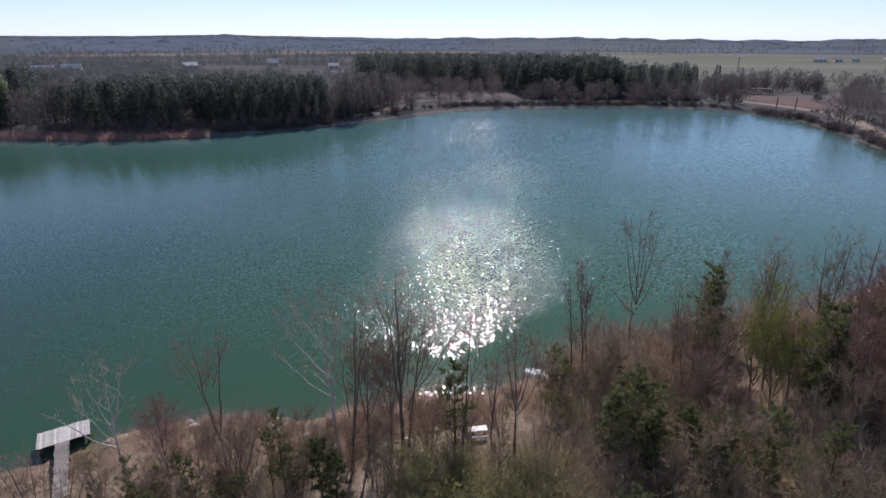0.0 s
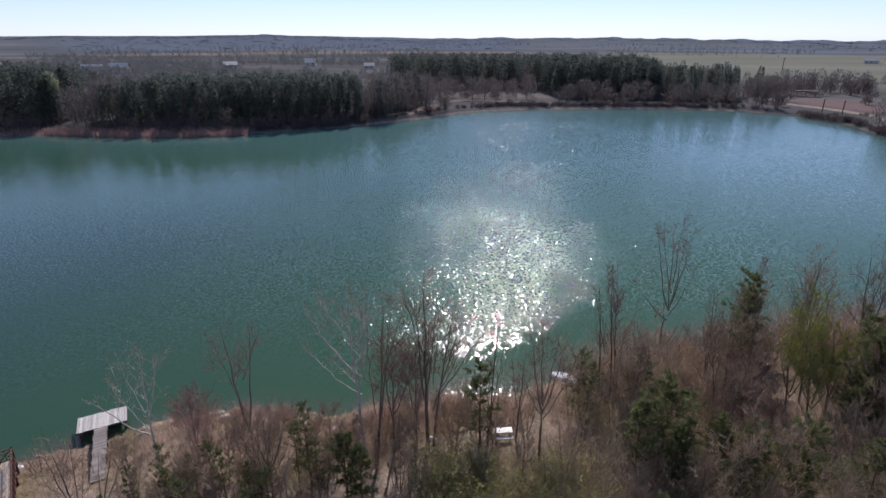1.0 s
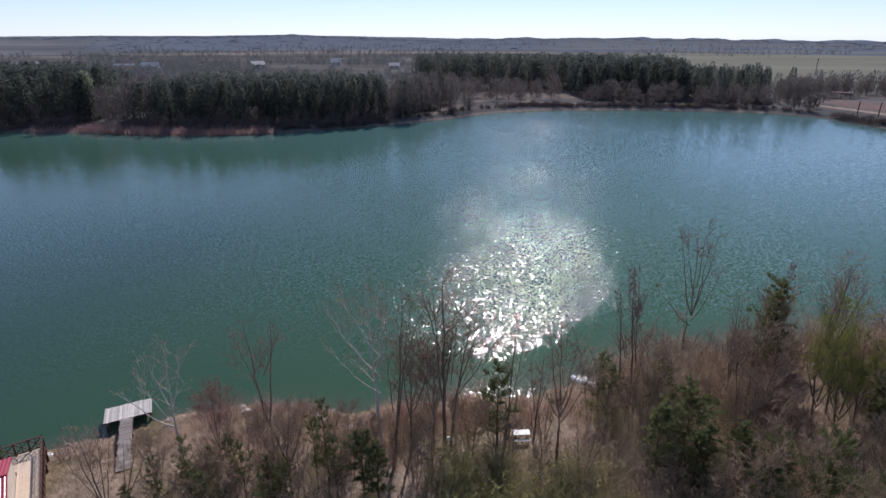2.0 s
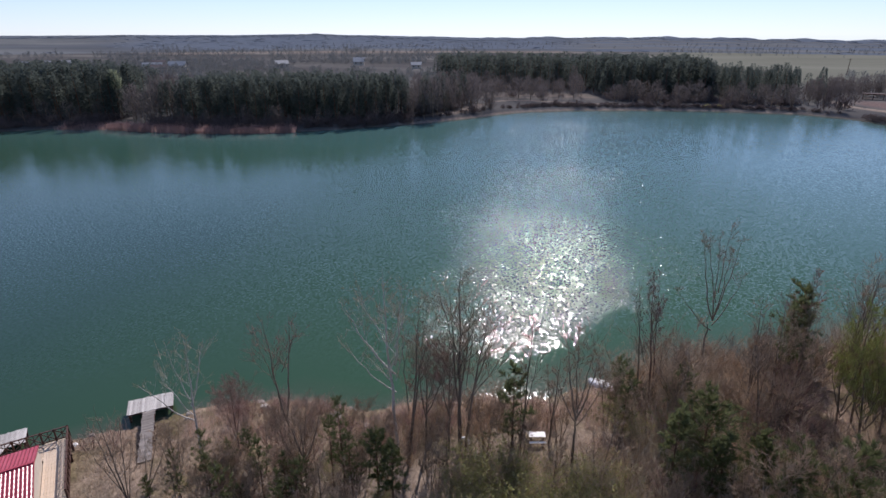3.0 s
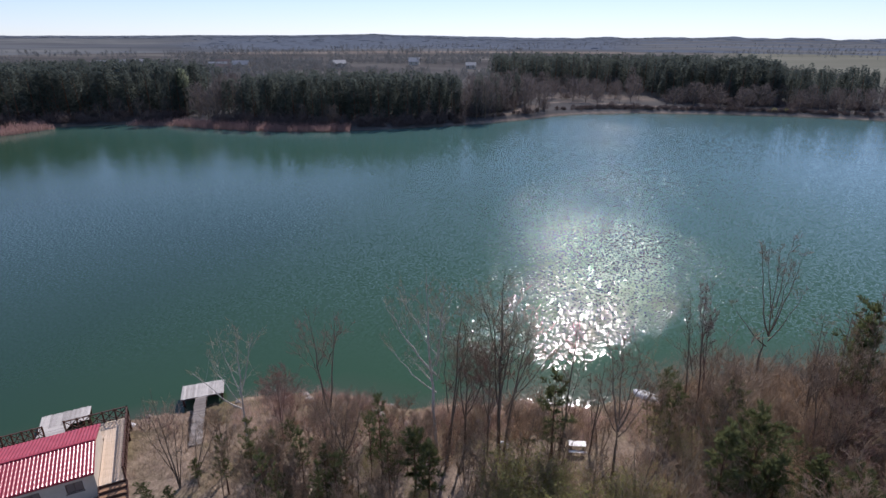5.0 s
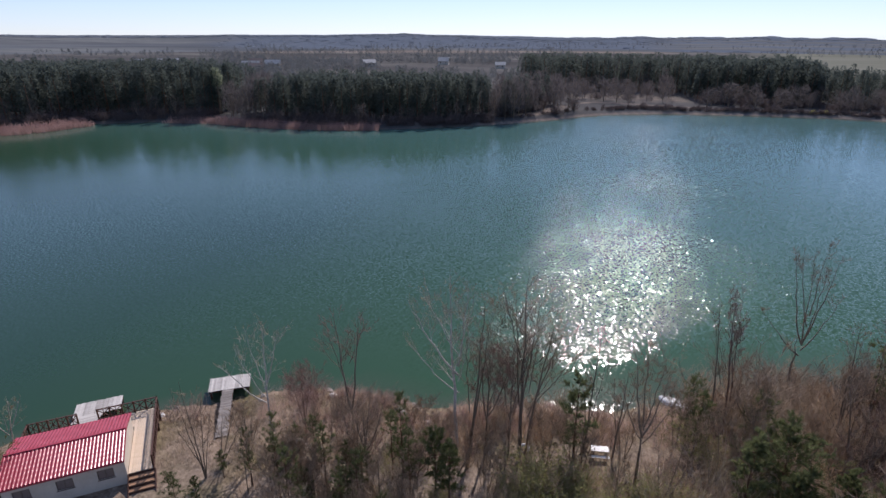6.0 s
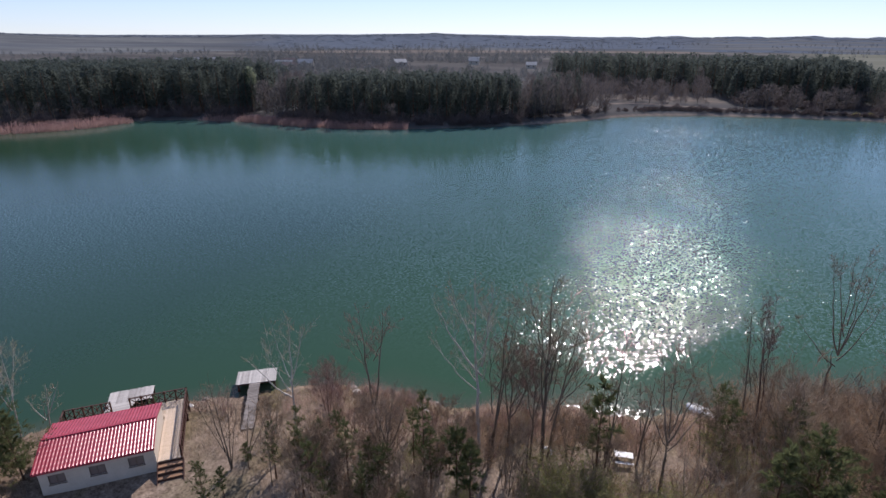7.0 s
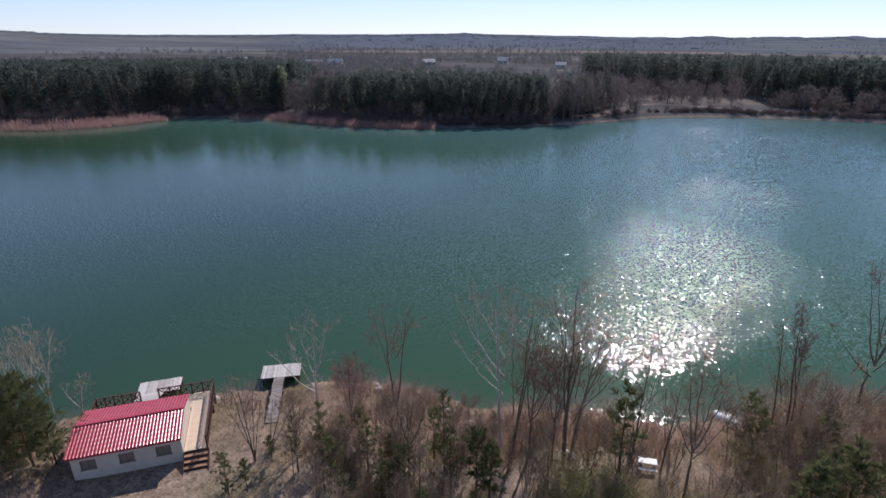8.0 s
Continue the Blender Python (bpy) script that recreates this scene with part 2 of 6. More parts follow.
def box(x0, x1, y0, y1, z0, z1, bev=0.0):
    bm = bmesh.new()
    bmesh.ops.create_cube(bm, size=1)
    for v in bm.verts:
        v.co = Vector(((x0 + x1) / 2 + v.co.x * (x1 - x0), (y0 + y1) / 2 + v.co.y * (y1 - y0), (z0 + z1) / 2 + v.co.z * (z1 - z0)))
    if bev:
        bmesh.ops.bevel(bm, geom=bm.edges[:], offset=bev, segments=1, affect="EDGES")
    return bm


def beam(a, b, w, h):
    """A bar from a to b."""
    a, b = Vector(a), Vector(b)
    bm = box(-w / 2, w / 2, -h / 2, h / 2, 0, (b - a).length, min(w, h) * 0.12)
    q = (b - a).to_track_quat("Z", "Y").to_matrix().to_4x4()
    bmesh.ops.transform(bm, matrix=Matrix.Translation(a) @ q, verts=bm.verts)
    return bm


class Soup:
    """Gathers tubes and blades into one mesh."""
    def __init__(self):
        self.v, self.f = [], []

    def tube(self, pts, radii, sides=4):
        n0 = len(self.v)
        prev = None
        for k, (p, r) in enumerate(zip(pts, radii)):
            d = (pts[min(k + 1, len(pts) - 1)] - pts[max(k - 1, 0)])
            d = d.normalized() if d.length > 1e-9 else Vector((0, 0, 1))
            side = d.orthogonal() if prev is None else prev - d * prev.dot(d)
            side.normalize()
            prev = side
            up = d.cross(side)
            for s in range(sides):
                a = 2 * math.pi * s / sides
                self.v.append(tuple(p + (side * math.cos(a) + up * math.sin(a)) * r))
        for k in range(len(pts) - 1):
            for s in range(sides):
                a, b = n0 + k * sides + s, n0 + k * sides + (s + 1) % sides
                self.f.append((a, b, b + sides, a + sides))

    def blade(self, p, d, length, width, side=None):
        d = d.normalized()
        side = (side or d.orthogonal()).normalized() * width * 0.5
        n = len(self.v)
        mid = p + d * length * 0.45
        self.v += [tuple(p - side * 0.5), tuple(p + side * 0.5), tuple(mid + side), tuple(p + d * length), tuple(mid - side)]
        self.f += [(n, n + 1, n + 2, n + 4), (n + 4, n + 2, n + 3)]

    def mesh(self, name, smooth=False):
        return mesh_of(name, self.v, self.f, smooth)


def rvec(rng):
    while True:
        v = Vector((rng.uniform(-1, 1), rng.uniform(-1, 1), rng.uniform(-1, 1)))
        if 0.05 < v.length < 1:
            return v.normalized()


def turned(d, rng, spread):
    return (d + rvec(rng) * spread).normalized()


# ---- the ground ----
LAKE = [(-35.8, 17.7), (-31.2, 22.2), (-28.8, 24.2), (-24.3, 27.4), (-21.0, 29.5), (-18.2, 30.5), (-14.2, 30.6), (-11.3, 30.5), (-7.8, 32.3), (-4.1, 33.8), (0.4, 34.3), (4.7, 37.3),
        (10.9, 41.3), (20.7, 45.0), (36.3, 52.2), (55.5, 66.2), (72.4, 83.9), (84.9, 107.0), (91.7, 131.5), (95.8, 152.7), (97.3, 177.9),
        (90.6, 196.9), (79.4, 207.5), (54.8, 210.5), (29.9, 208.2), (4.9, 202.9), (-11.9, 194.9), (-20.1, 187.6), (-27.4, 177.2), (-36.3, 167.2), (-42.0, 161.6),
        (-55.2, 150.9), (-67.6, 142.7), (-82.5, 136.6), (-94.7, 134.0), (-107.7, 133.3), (-121.7, 134.6), (-141.1, 130.4), (-155.2, 120.6), (-158.3, 103.7),
        (-166.9, 92.7), (-181.3, 85.6), (-204.8, 63.3), (-212.9, 15.2), (-168.2, -23.5), (-109.3, -24.4), (-61.6, -7.4), (-42.9, 9.0)]
LAKE_A = np.array(LAKE)


def shore_distance(x, y):
    """Metres from the waterline, negative on the lake."""
    x, y = np.asarray(x, float), np.asarray(y, float)
    best = np.full(x.shape, 1e9)
    inside = np.zeros(x.shape, bool)
    for (ax, ay), (bx, by) in zip(LAKE_A, np.roll(LAKE_A, -1, 0)):
        dx, dy = bx - ax, by - ay
        t = np.clip(((x - ax) * dx + (y - ay) * dy) / (dx * dx + dy * dy), 0, 1)
        best = np.minimum(best, np.hypot(x - ax - t * dx, y - ay - t * dy))
        cross = (ay > y) != (by > y)
        inside ^= cross & (x < dx * (y - ay) / (dy if dy else 1e-9) + ax)
    return np.where(inside, -best, best)


def wave_noise(x, y):
    """A smooth wandering value of about -1 to 1."""
    return (np.sin(x * 0.9 + 1.3 * np.sin(y * 0.7)) * np.cos(y * 1.1 + 0.9 * np.sin(x * 0.6)) + 0.5 * np.sin(x * 2.3 + y * 1.7 + np.sin(y * 2.9)))/1.5


SKYLINE = np.array([(-180, 5), (-60, 5), (-32.9, 5.7), (-28.5, -6.2), (-22.3, -7.5), (-13.8, 1.6), (-10.6, 3.4), (-7.7, 6.7), (-2.3, 1.6), (0.0, 2.7), (3.1, 4.7), (7.0, -1.3), (8.6, -5.5), (16.1, 6.3), (22.2, 17.5), (24.1, 25.3), (28.8, 18.5), (30.9, 14.9), (35.2, 14.9), (40.9, 16.2), (44.0, 12.3), (51.6, 12.7), (55.5, 15.3), (59.8, 26.7), (63.0, 37.1), (75, 44), (180, 5)], float)


def land(x, y):
    """Height of the ground."""
    x, y = np.asarray(x, float), np.asarray(y, float)
    d = shore_distance(x, y) + 0.35 * wave_noise(x * 0.8, y * 0.8) + 0.25 * wave_noise(x * 2.7 + 5, y * 2.7)
    r = np.hypot(x, y)
    bank = 1.0 * (1 - np.exp(-np.maximum(d, 0) / 2.2)) + 0.6 * (1 - np.exp(-np.maximum(d, 0) / 14))
    h = np.where(d > 0, 0.03 + bank, np.maximum(d * 0.22, -2.5))
    h = h + np.where(d > 0, 0.12 * wave_noise(x * 0.9, y * 0.9) * np.clip(d / 3, 0, 1) + 0.05 * wave_noise(x * 3.1, y * 3.1) * np.clip(d, 0, 1), 0)
    h = h - 0.75 * np.exp(-((x + 24.3) ** 2 + (y - 24.2) ** 2) / 9.0) * np.clip(d / 1.5, 0, 1)
    h = np.where((d > 0) & (h < 0.04), 0.04, h)
    yard = np.clip(1.8 - np.hypot(x + 25.6, y - 15.4) / 3.8, 0, 1) * np.clip(d / 2, 0, 1)
    h = h * (1 - yard) + 1.0 * yard                      # the levelled plot of the cabin
    az = np.degrees(np.arctan2(-x, y))
    top = np.interp(az, SKYLINE[:, 0], SKYLINE[:, 1])
    rough = np.interp(az, [4, 10], [6.5, 1.6]) * wave_noise(az * 1.3, r * 0.0012) + 1.6 * wave_noise(az * 2.0, r * 0.002) + 1.0 * wave_noise(az * 5.0, r * 0.004) + 0.8 * wave_noise(az * 17.0, r * 0.01)
    ridge = np.interp(az, [-60, 5, 12, 60], [3600, 3400, 2600, 2300])
    scale = 25 + (top - 25) * ridge / 3000 - 4.0
    u = np.clip((r - 780) / (ridge * 0.97 - 780), 0, 1)
    rise = 0.65 * u + 0.35 * u * u * (3 - 2 * u)
    return h + rise * (scale - 1.6 + u * rough * ridge / 3000)


def near_line(x, y, points, half):
    """1 on a track along the points, fading out beyond its half width."""
    best = np.full(x.shape, 1e9)
    for (ax, ay), (bx, by) in zip(points, points[1:]):
        dx, dy = bx - ax, by - ay
        t = np.clip(((x - ax) * dx + (y - ay) * dy) / (dx * dx + dy * dy), 0, 1)
        best = np.minimum(best, np.hypot(x - ax - t * dx, y - ay - t * dy))
    return np.clip(1.5 - best / half, 0, 1)


def patch(x, y, cx, cy, rx, ry, turn=0.0):
    c, s = math.cos(radians(turn)), math.sin(radians(turn))
    u, v = (x - cx) * c + (y - cy) * s, -(x - cx) * s + (y - cy) * c
    return np.clip(2.2 - 2 * np.hypot(u / rx, v / ry) + 0.35 * wave_noise(x * 0.35, y * 0.35), 0, 1)


SHORE_TRACK = [(-26.6, 209.7), (-20.4, 215.7), (-11.8, 216.1), (-1.0, 214.8), (9.5, 213.0), (21.8, 213.6), (39.8, 215.0), (58.7, 215.4), (79, 214)]
UPPER_TRACK = [(-30, 228), (-14, 236), (-2.1, 233), (5.8, 232.6), (11.4, 230.7)]
EAST_TRACK = [(98.6, 235.2), (95.8, 222.9), (100.9, 212.3), (105.9, 202.6), (109.9, 189.6), (109.0, 172.0), (102.0, 153.3), (100.1, 143.8), (97, 120)]
BACK_ROAD = [(113.1, 249.4), (121.8, 255.9), (132.1, 255.2), (146.1, 251.1), (151.7, 238.0), (151.0, 222.2)]
SPIT_TRACK = [(-44, 172), (-36, 177), (-31.5, 187), (-30, 200)]


def hill_woods(x, y):
    """Where woods cover the hills: whole slopes in the middle, strips between fields towards the sides."""
    x, y = np.asarray(x, float), np.asarray(y, float)
    r = np.hypot(x, y)
    az = np.degrees(np.arctan2(-x, y))
    ridge = np.interp(az, [-60, 5, 12, 60], [3600, 3400, 2600, 2300])
    mottle = wave_noise(x * 0.0045, y * 0.0045) + 0.6 * wave_noise(x * 0.013, y * 0.013)
    slope = np.clip((r - 930) / 60 + 0.5 * mottle, 0, 1) * np.clip(1.15 + 0.5 * mottle, 0, 1)
    strips = np.clip(1.2 * np.sin(np.log(np.maximum(r, 1)) * 17 + 0.9 * np.sin(az * 0.35)) + 1.1 * mottle + 0.2, 0, 1) * np.clip((r - 800) / 60, 0, 1)
    crest = np.clip((r - ridge * 0.93) / 60 + 0.6 * mottle, 0, 1)
    left, right = np.clip((az - 37 + 4 * mottle) / 6, 0, 1), np.clip((2 - az) / 4, 0, 1)
    sides = np.maximum(left * np.maximum(0.2 * strips * (r < 1300), 0.6 * crest), right * np.maximum(strips, crest))
    return np.maximum(slope * (1 - left) * (1 - right), sides)


def covers(x, y):
    """Where sand, farmland and rough plain cover the ground."""
    d = shore_distance(x, y)
    r = np.hypot(x, y)
    az = np.degrees(np.arctan2(-x, y))
    sand = np.clip(1.1 - np.abs(d - 0.5) / 0.8, 0, 1) * np.where((r > 60) & (az < 17) & (az > -21), 0.8, np.where((r < 60) & (x > -9), 0.4, 0.05))
    for track, half, much in ((SHORE_TRACK, 1.3, 0.55), (UPPER_TRACK, 1.4, 0.5), (EAST_TRACK, 2.0, 0.9), (BACK_ROAD, 1.7, 0.55), (SPIT_TRACK, 2.2, 0.8)):
        sand = np.maximum(sand, much * near_line(x, y, track, half))
    sand = np.maximum(sand, 0.36 * patch(x, y, -16.0, 238.0, 34, 19) * np.clip(0.75 + 0.6 * wave_noise(x * 0.06, y * 0.45), 0.25, 1))
    sand = np.maximum(sand, 0.28 * patch(x, y, -21.7, 16.4, 3.5, 8.0, 40))
    sand = np.maximum(sand, 0.35 * patch(x, y, 3.8, 28.4, 8, 3.0, 10))
    sand = np.maximum(sand, 0.3 * patch(x, y, -12.4, 24.1, 6, 2.5, 20))
    sand = np.maximum(sand, 0.9 * patch(x, y, -11.5, 21.0, 8.0, 3.8, 25))
    sand = np.maximum(sand, 0.35 * patch(x, y, -16.0, 18.6, 5.5, 2.6, 35))
    sand = np.maximum(sand, 0.5 * patch(x, y, -0.8, 27.6, 3.2, 2.2, 10))
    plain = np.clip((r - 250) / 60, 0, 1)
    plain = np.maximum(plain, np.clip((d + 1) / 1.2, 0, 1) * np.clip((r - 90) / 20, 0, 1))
    field = np.clip((-az - 6) / 5, 0, 1) * np.clip((r - 300) / 60, 0, 1) * np.clip((1500 - r) / 300, 0, 1)
    woods = hill_woods(x, y)
    stripe = np.clip(1.4 - np.abs(r - 800 - 25 * wave_noise(az * 0.3, az * 0.1)) / 50, 0, 1) * np.clip((az + 2) / 3, 0, 1) * np.clip((40 - az) / 3, 0, 1)
    sand = np.maximum(sand, 0.42 * stripe)
    return {"sand": np.clip(sand, 0, 1), "plain": plain, "field": field, "meadow": patch(x, y, 116, 216, 12, 28, 20), "woods": woods}


def build_ground():
    az = np.concatenate([np.arange(-46, 76, 0.25), np.arange(76, 314, 2.0)])
    rr = np.concatenate([np.array([0.02, 4, 8, 12, 16]), np.arange(18, 60, 0.45), np.geomspace(60, 150, 50)[:-1], np.arange(150, 260, 1.4), np.geomspace(260, 4800, 90)])
    A, Rr = np.meshgrid(np.radians(az), rr, indexing="ij")
    X, Y = -np.sin(A) * Rr, np.cos(A) * Rr
    Z = land(X, Y)
    na, nr = X.shape
    verts = np.stack([X, Y, Z], -1).reshape(-1, 3)
    i, j = np.meshgrid(np.arange(na), np.arange(nr - 1), indexing="ij")
    i2 = (i + 1) % na
    faces = np.stack([i * nr + j, i * nr + j + 1, i2 * nr + j + 1, i2 * nr + j], -1).reshape(-1, 4)
    me = mesh_of("ground", verts, faces[:, ::-1], True)
    me.materials.append(GROUND)
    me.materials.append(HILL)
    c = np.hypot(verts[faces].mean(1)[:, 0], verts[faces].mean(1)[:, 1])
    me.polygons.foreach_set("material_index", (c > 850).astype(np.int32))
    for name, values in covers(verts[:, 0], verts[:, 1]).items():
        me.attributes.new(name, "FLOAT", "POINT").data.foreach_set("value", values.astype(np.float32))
    tagged(new("ground", me), "dry grassy lake bank running out to farmland and wooded hills", "ground", kind="structure")


build_ground()


def ground_at(x, y):
    return float(land(np.array([x]), np.array([y]))[0])


def build_water():
    xs, ys = np.arange(-222, 114, 2.0), np.arange(-26, 230, 2.0)
    X, Y = np.meshgrid(xs, ys, indexing="ij")
    keep = shore_distance(X, Y) < 7
    ny = len(ys)
    i, j = np.meshgrid(np.arange(len(xs) - 1), np.arange(ny - 1), indexing="ij")
    use = keep[i, j] & keep[i + 1, j] & keep[i, j + 1] & keep[i + 1, j + 1]
    i, j = i[use], j[use]
    faces = np.stack([i * ny + j, (i + 1) * ny + j, (i + 1) * ny + j + 1, i * ny + j + 1], 1)
    verts = np.stack([X, Y, np.zeros(X.shape)], -1).reshape(-1, 3)
    me = mesh_of("water", verts, faces, True)
    d = -shore_distance(verts[:, 0], verts[:, 1])
    near = np.hypot(verts[:, 0], verts[:, 1]) < 60
    lee = np.where(near, np.maximum(np.clip((d - 3.4) / 6.5, 0.1, 1), np.clip(1.3 - d, 0, 0.26)), np.clip(d / 16, 0.85, 1))
    lee = lee * np.interp(verts[:, 0], [-45, -15, 16, 40], [0.3, 1, 1, 0.3]) * np.where(verts[:, 0] < -14, np.clip(0.2 + d / 40, 0, 1), 1)
    lee = lee * np.interp(verts[:, 1], [90, 200], [1.05, 0.80])
    lee = lee * (1 + 0.16 * wave_noise(verts[:, 0] * 0.05, verts[:, 1] * 0.11) + 0.14 * wave_noise(verts[:, 0] * 0.31 + 4, verts[:, 1] * 0.12))
    me.attributes.new("ripple", "FLOAT", "POINT").data.foreach_set("value", lee.astype(np.float32))
    # fetch also carries the reflected-sky tint painted into the far water
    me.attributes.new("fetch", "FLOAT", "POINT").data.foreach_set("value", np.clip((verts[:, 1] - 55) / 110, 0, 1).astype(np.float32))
    # where that darker left-hand look is painted into the water colour
    dim_left = np.clip((-verts[:, 0] - 5) / 40, 0, 1) * np.clip((125 - verts[:, 1]) / 65, 0, 1)
    me.attributes.new("dim_left", "FLOAT", "POINT").data.foreach_set("value", dim_left.astype(np.float32))
    me.attributes.new("shallow", "FLOAT", "POINT").data.foreach_set("value", np.clip(1 - d / np.where(verts[:, 0] < -9, 2.0, 5.0), 0, 0.85).astype(np.float32))
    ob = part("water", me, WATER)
    tagged(ob, "rippled teal-green lake water glittering in the sun", "water", kind="structure")


build_water()
# ---- trees and bushes ----
def grow(soup, twigs, rng, p, d, length, radius, level, top_level, spread, lift, twig_len, twig_n, sides, first=0.28):
    """One limb with its side limbs; the last level carries the twigs."""
    steps = 5 if level < 2 else 3
    pts, rad = [p.copy()], [radius]
    q, dd = p.copy(), d.copy()
    for k in range(steps):
        dd = (turned(dd, rng, 0.07 if level == 0 else 0.22) + Vector((0, 0, lift * 0.22))).normalized()
        q = q + dd * (length / steps)
        pts.append(q.copy())
        rad.append(radius * (1 - 0.78 * (k + 1) / steps))
    soup.tube(pts, rad, sides)
    if level >= top_level:
        for _ in range(twig_n):
            k = rng.uniform(0.15, 1) * steps
            i = min(int(k), steps - 1)
            base = pts[i].lerp(pts[i + 1], k - i)
            td = (turned(dd, rng, 0.75) + Vector((0, 0, lift * 0.35))).normalized()
            tl = twig_len * rng.uniform(0.5, 1.25)
            twigs.tube([base, base + td * tl], [0.0105, 0.0042], 3)
        return
    n = rng.randint(4, 6) if level else rng.randint(9, 12)
    for _ in range(n):
        k = (rng.uniform(first, 0.98) if level == 0 else rng.uniform(0.2, 0.98)) * steps
        i = min(int(k), steps - 1)
        base = pts[i].lerp(pts[i + 1], k - i)
        along = (pts[i + 1] - pts[i]).normalized()
        side = rvec(rng)
        side = (side - along * side.dot(along)).normalized()
        nd = (along * (1 - spread) + side * spread + Vector((0, 0, lift * 0.3))).normalized()
        share = 1 - 0.62 * (k / steps) if level == 0 else 0.8
        grow(soup, twigs, rng, base, nd, length * share * rng.uniform(0.34, 0.6), max(0.008, radius * (1 - 0.75 * k / steps) * 0.55), level + 1, top_level, spread, lift, twig_len, twig_n, 3)


def bare_tree(name, seed, height, stems, spread, lift, bark, twig, label, twig_n=9, radius=0.11, category="tree", first=0.28):
    rng = random.Random(seed)
    root = thing(name, pose(0, 0, -50), label, category, "bare trees on the bank")
    wood, fine = Soup(), Soup()
    for s in range(stems):
        a = rng.uniform(0, 6.28)
        lean = 0.05 if stems == 1 else rng.uniform(0.10, 0.24)
        d = Vector((math.cos(a) * lean, math.sin(a) * lean, 1)).normalized()
        off = Vector((math.cos(a), math.sin(a), 0)) * (0.0 if stems == 1 else 0.18)
        grow(wood, fine, rng, off + Vector((0, 0, -0.15)), d, height * rng.uniform(0.78, 0.9), radius * rng.uniform(0.75, 1.0), 0, 2, spread, lift, height * 0.04 + 0.15, twig_n, 6, first)
    part("trunk", wood.mesh("trunk", True), bark, root)
    part("crown", fine.mesh("crown"), twig, root, "fine leafless twigs")
    return root


def stem_tree(name, x, y, turn, seed, stems, bark, twig, label, limbs=1.5, reach=0.30, first=0.35, twig_n=6, rise=0.9, haze=0.0038):
    """A leafless tree described by its stems: where each leaves the trunk, how far it strays sideways and in depth, its top, its radius and its bow."""
    rng = random.Random(seed)
    root = thing(name, pose(x, y, ground_at(x, y), 0, 0, turn), label, "tree", "bare trees on the bank")
    wood, fine = Soup(), Soup()
    tallest = max(st[3] for st in stems)

    def twigs_on(pts, d, n, size):
        for _ in range(n):
            k = rng.uniform(0.25, 1) * (len(pts) - 1)
            i = min(int(k), len(pts) - 2)
            b = pts[i].lerp(pts[i + 1], k - i)
            td = (turned(d, rng, 0.7) + Vector((0, 0, 0.25))).normalized()
            e = b + td * size * rng.uniform(0.5, 1.2)
            fine.tube([b, b.lerp(e, 0.55) + rvec(rng) * size * 0.06, e], [haze * 1.5, haze, haze * 0.5], 3)

    def limb(p, d, length, radius, depth):
        pts, q = [p.copy()], p.copy()
        for k in range(4):
            d = (turned(d, rng, 0.17) + Vector((0, 0, 0.10 * rise))).normalized()
            q = q + d * length / 4
            pts.append(q.copy())
        wood.tube(pts, [radius, radius * 0.78, radius * 0.56, radius * 0.36, 0.0035], 4 if depth == 0 else 3)
        if depth < 1:
            for _ in range(max(2, int(length * 3.2))):
                k = rng.uniform(0.9, 3.9)
                i = int(k)
                side = turned((pts[i + 1] - pts[i]).normalized(), rng, 0.85)
                limb(pts[i].lerp(pts[i + 1], k - i), side, length * rng.uniform(0.22, 0.45), max(0.006, radius * 0.42), depth + 1)
        twigs_on(pts, d, twig_n, 0.22 + 0.14 * length)

    for z0, side, depth, top, radius, bow in stems:
        pts, n = [], 8
        wob = [rvec(rng) * 0.05 * tallest / 8 for _ in range(n + 1)]
        for k in range(n + 1):
            f = k / n
            pts.append(Vector((side * f ** bow, depth * f ** bow, z0 + (top - z0) * f)) + wob[k] * min(1, 2 * f))
        if z0 <= 0.01:
            pts[0].z = -0.2
        wood.tube(pts, [max(0.005, 0.85 * radius * (1 - f / n) ** 0.9 + 0.004) for f in range(n + 1)], 6)
        length = (pts[-1] - pts[0]).length
        lo = max(first, (first * tallest - z0) / max(top - z0, 0.1))
        for _ in range(int(1.7 * limbs * length)):
            f = lo + (0.94 - lo) * rng.random() ** 1.25
            k = f * n
            i = min(int(k), n - 1)
            a = rng.uniform(0, 6.283)
            d = Vector((math.cos(a), math.sin(a), rng.uniform(0.55, 1.15) * rise + 0.15)).normalized()
            limb(pts[i].lerp(pts[i + 1], k - i), d, tallest * reach * (1.22 - f) * rng.uniform(0.6, 1.6), max(0.008, radius * (1 - f) * 0.42), 0)
        twigs_on(pts[-4:], (pts[-1] - pts[-2]).normalized(), twig_n, 0.35)
    part("trunk", wood.mesh("trunk", True), bark, root)
    part("crown", fine.mesh("crown"), twig, root, "fine leafless twigs")
    return root


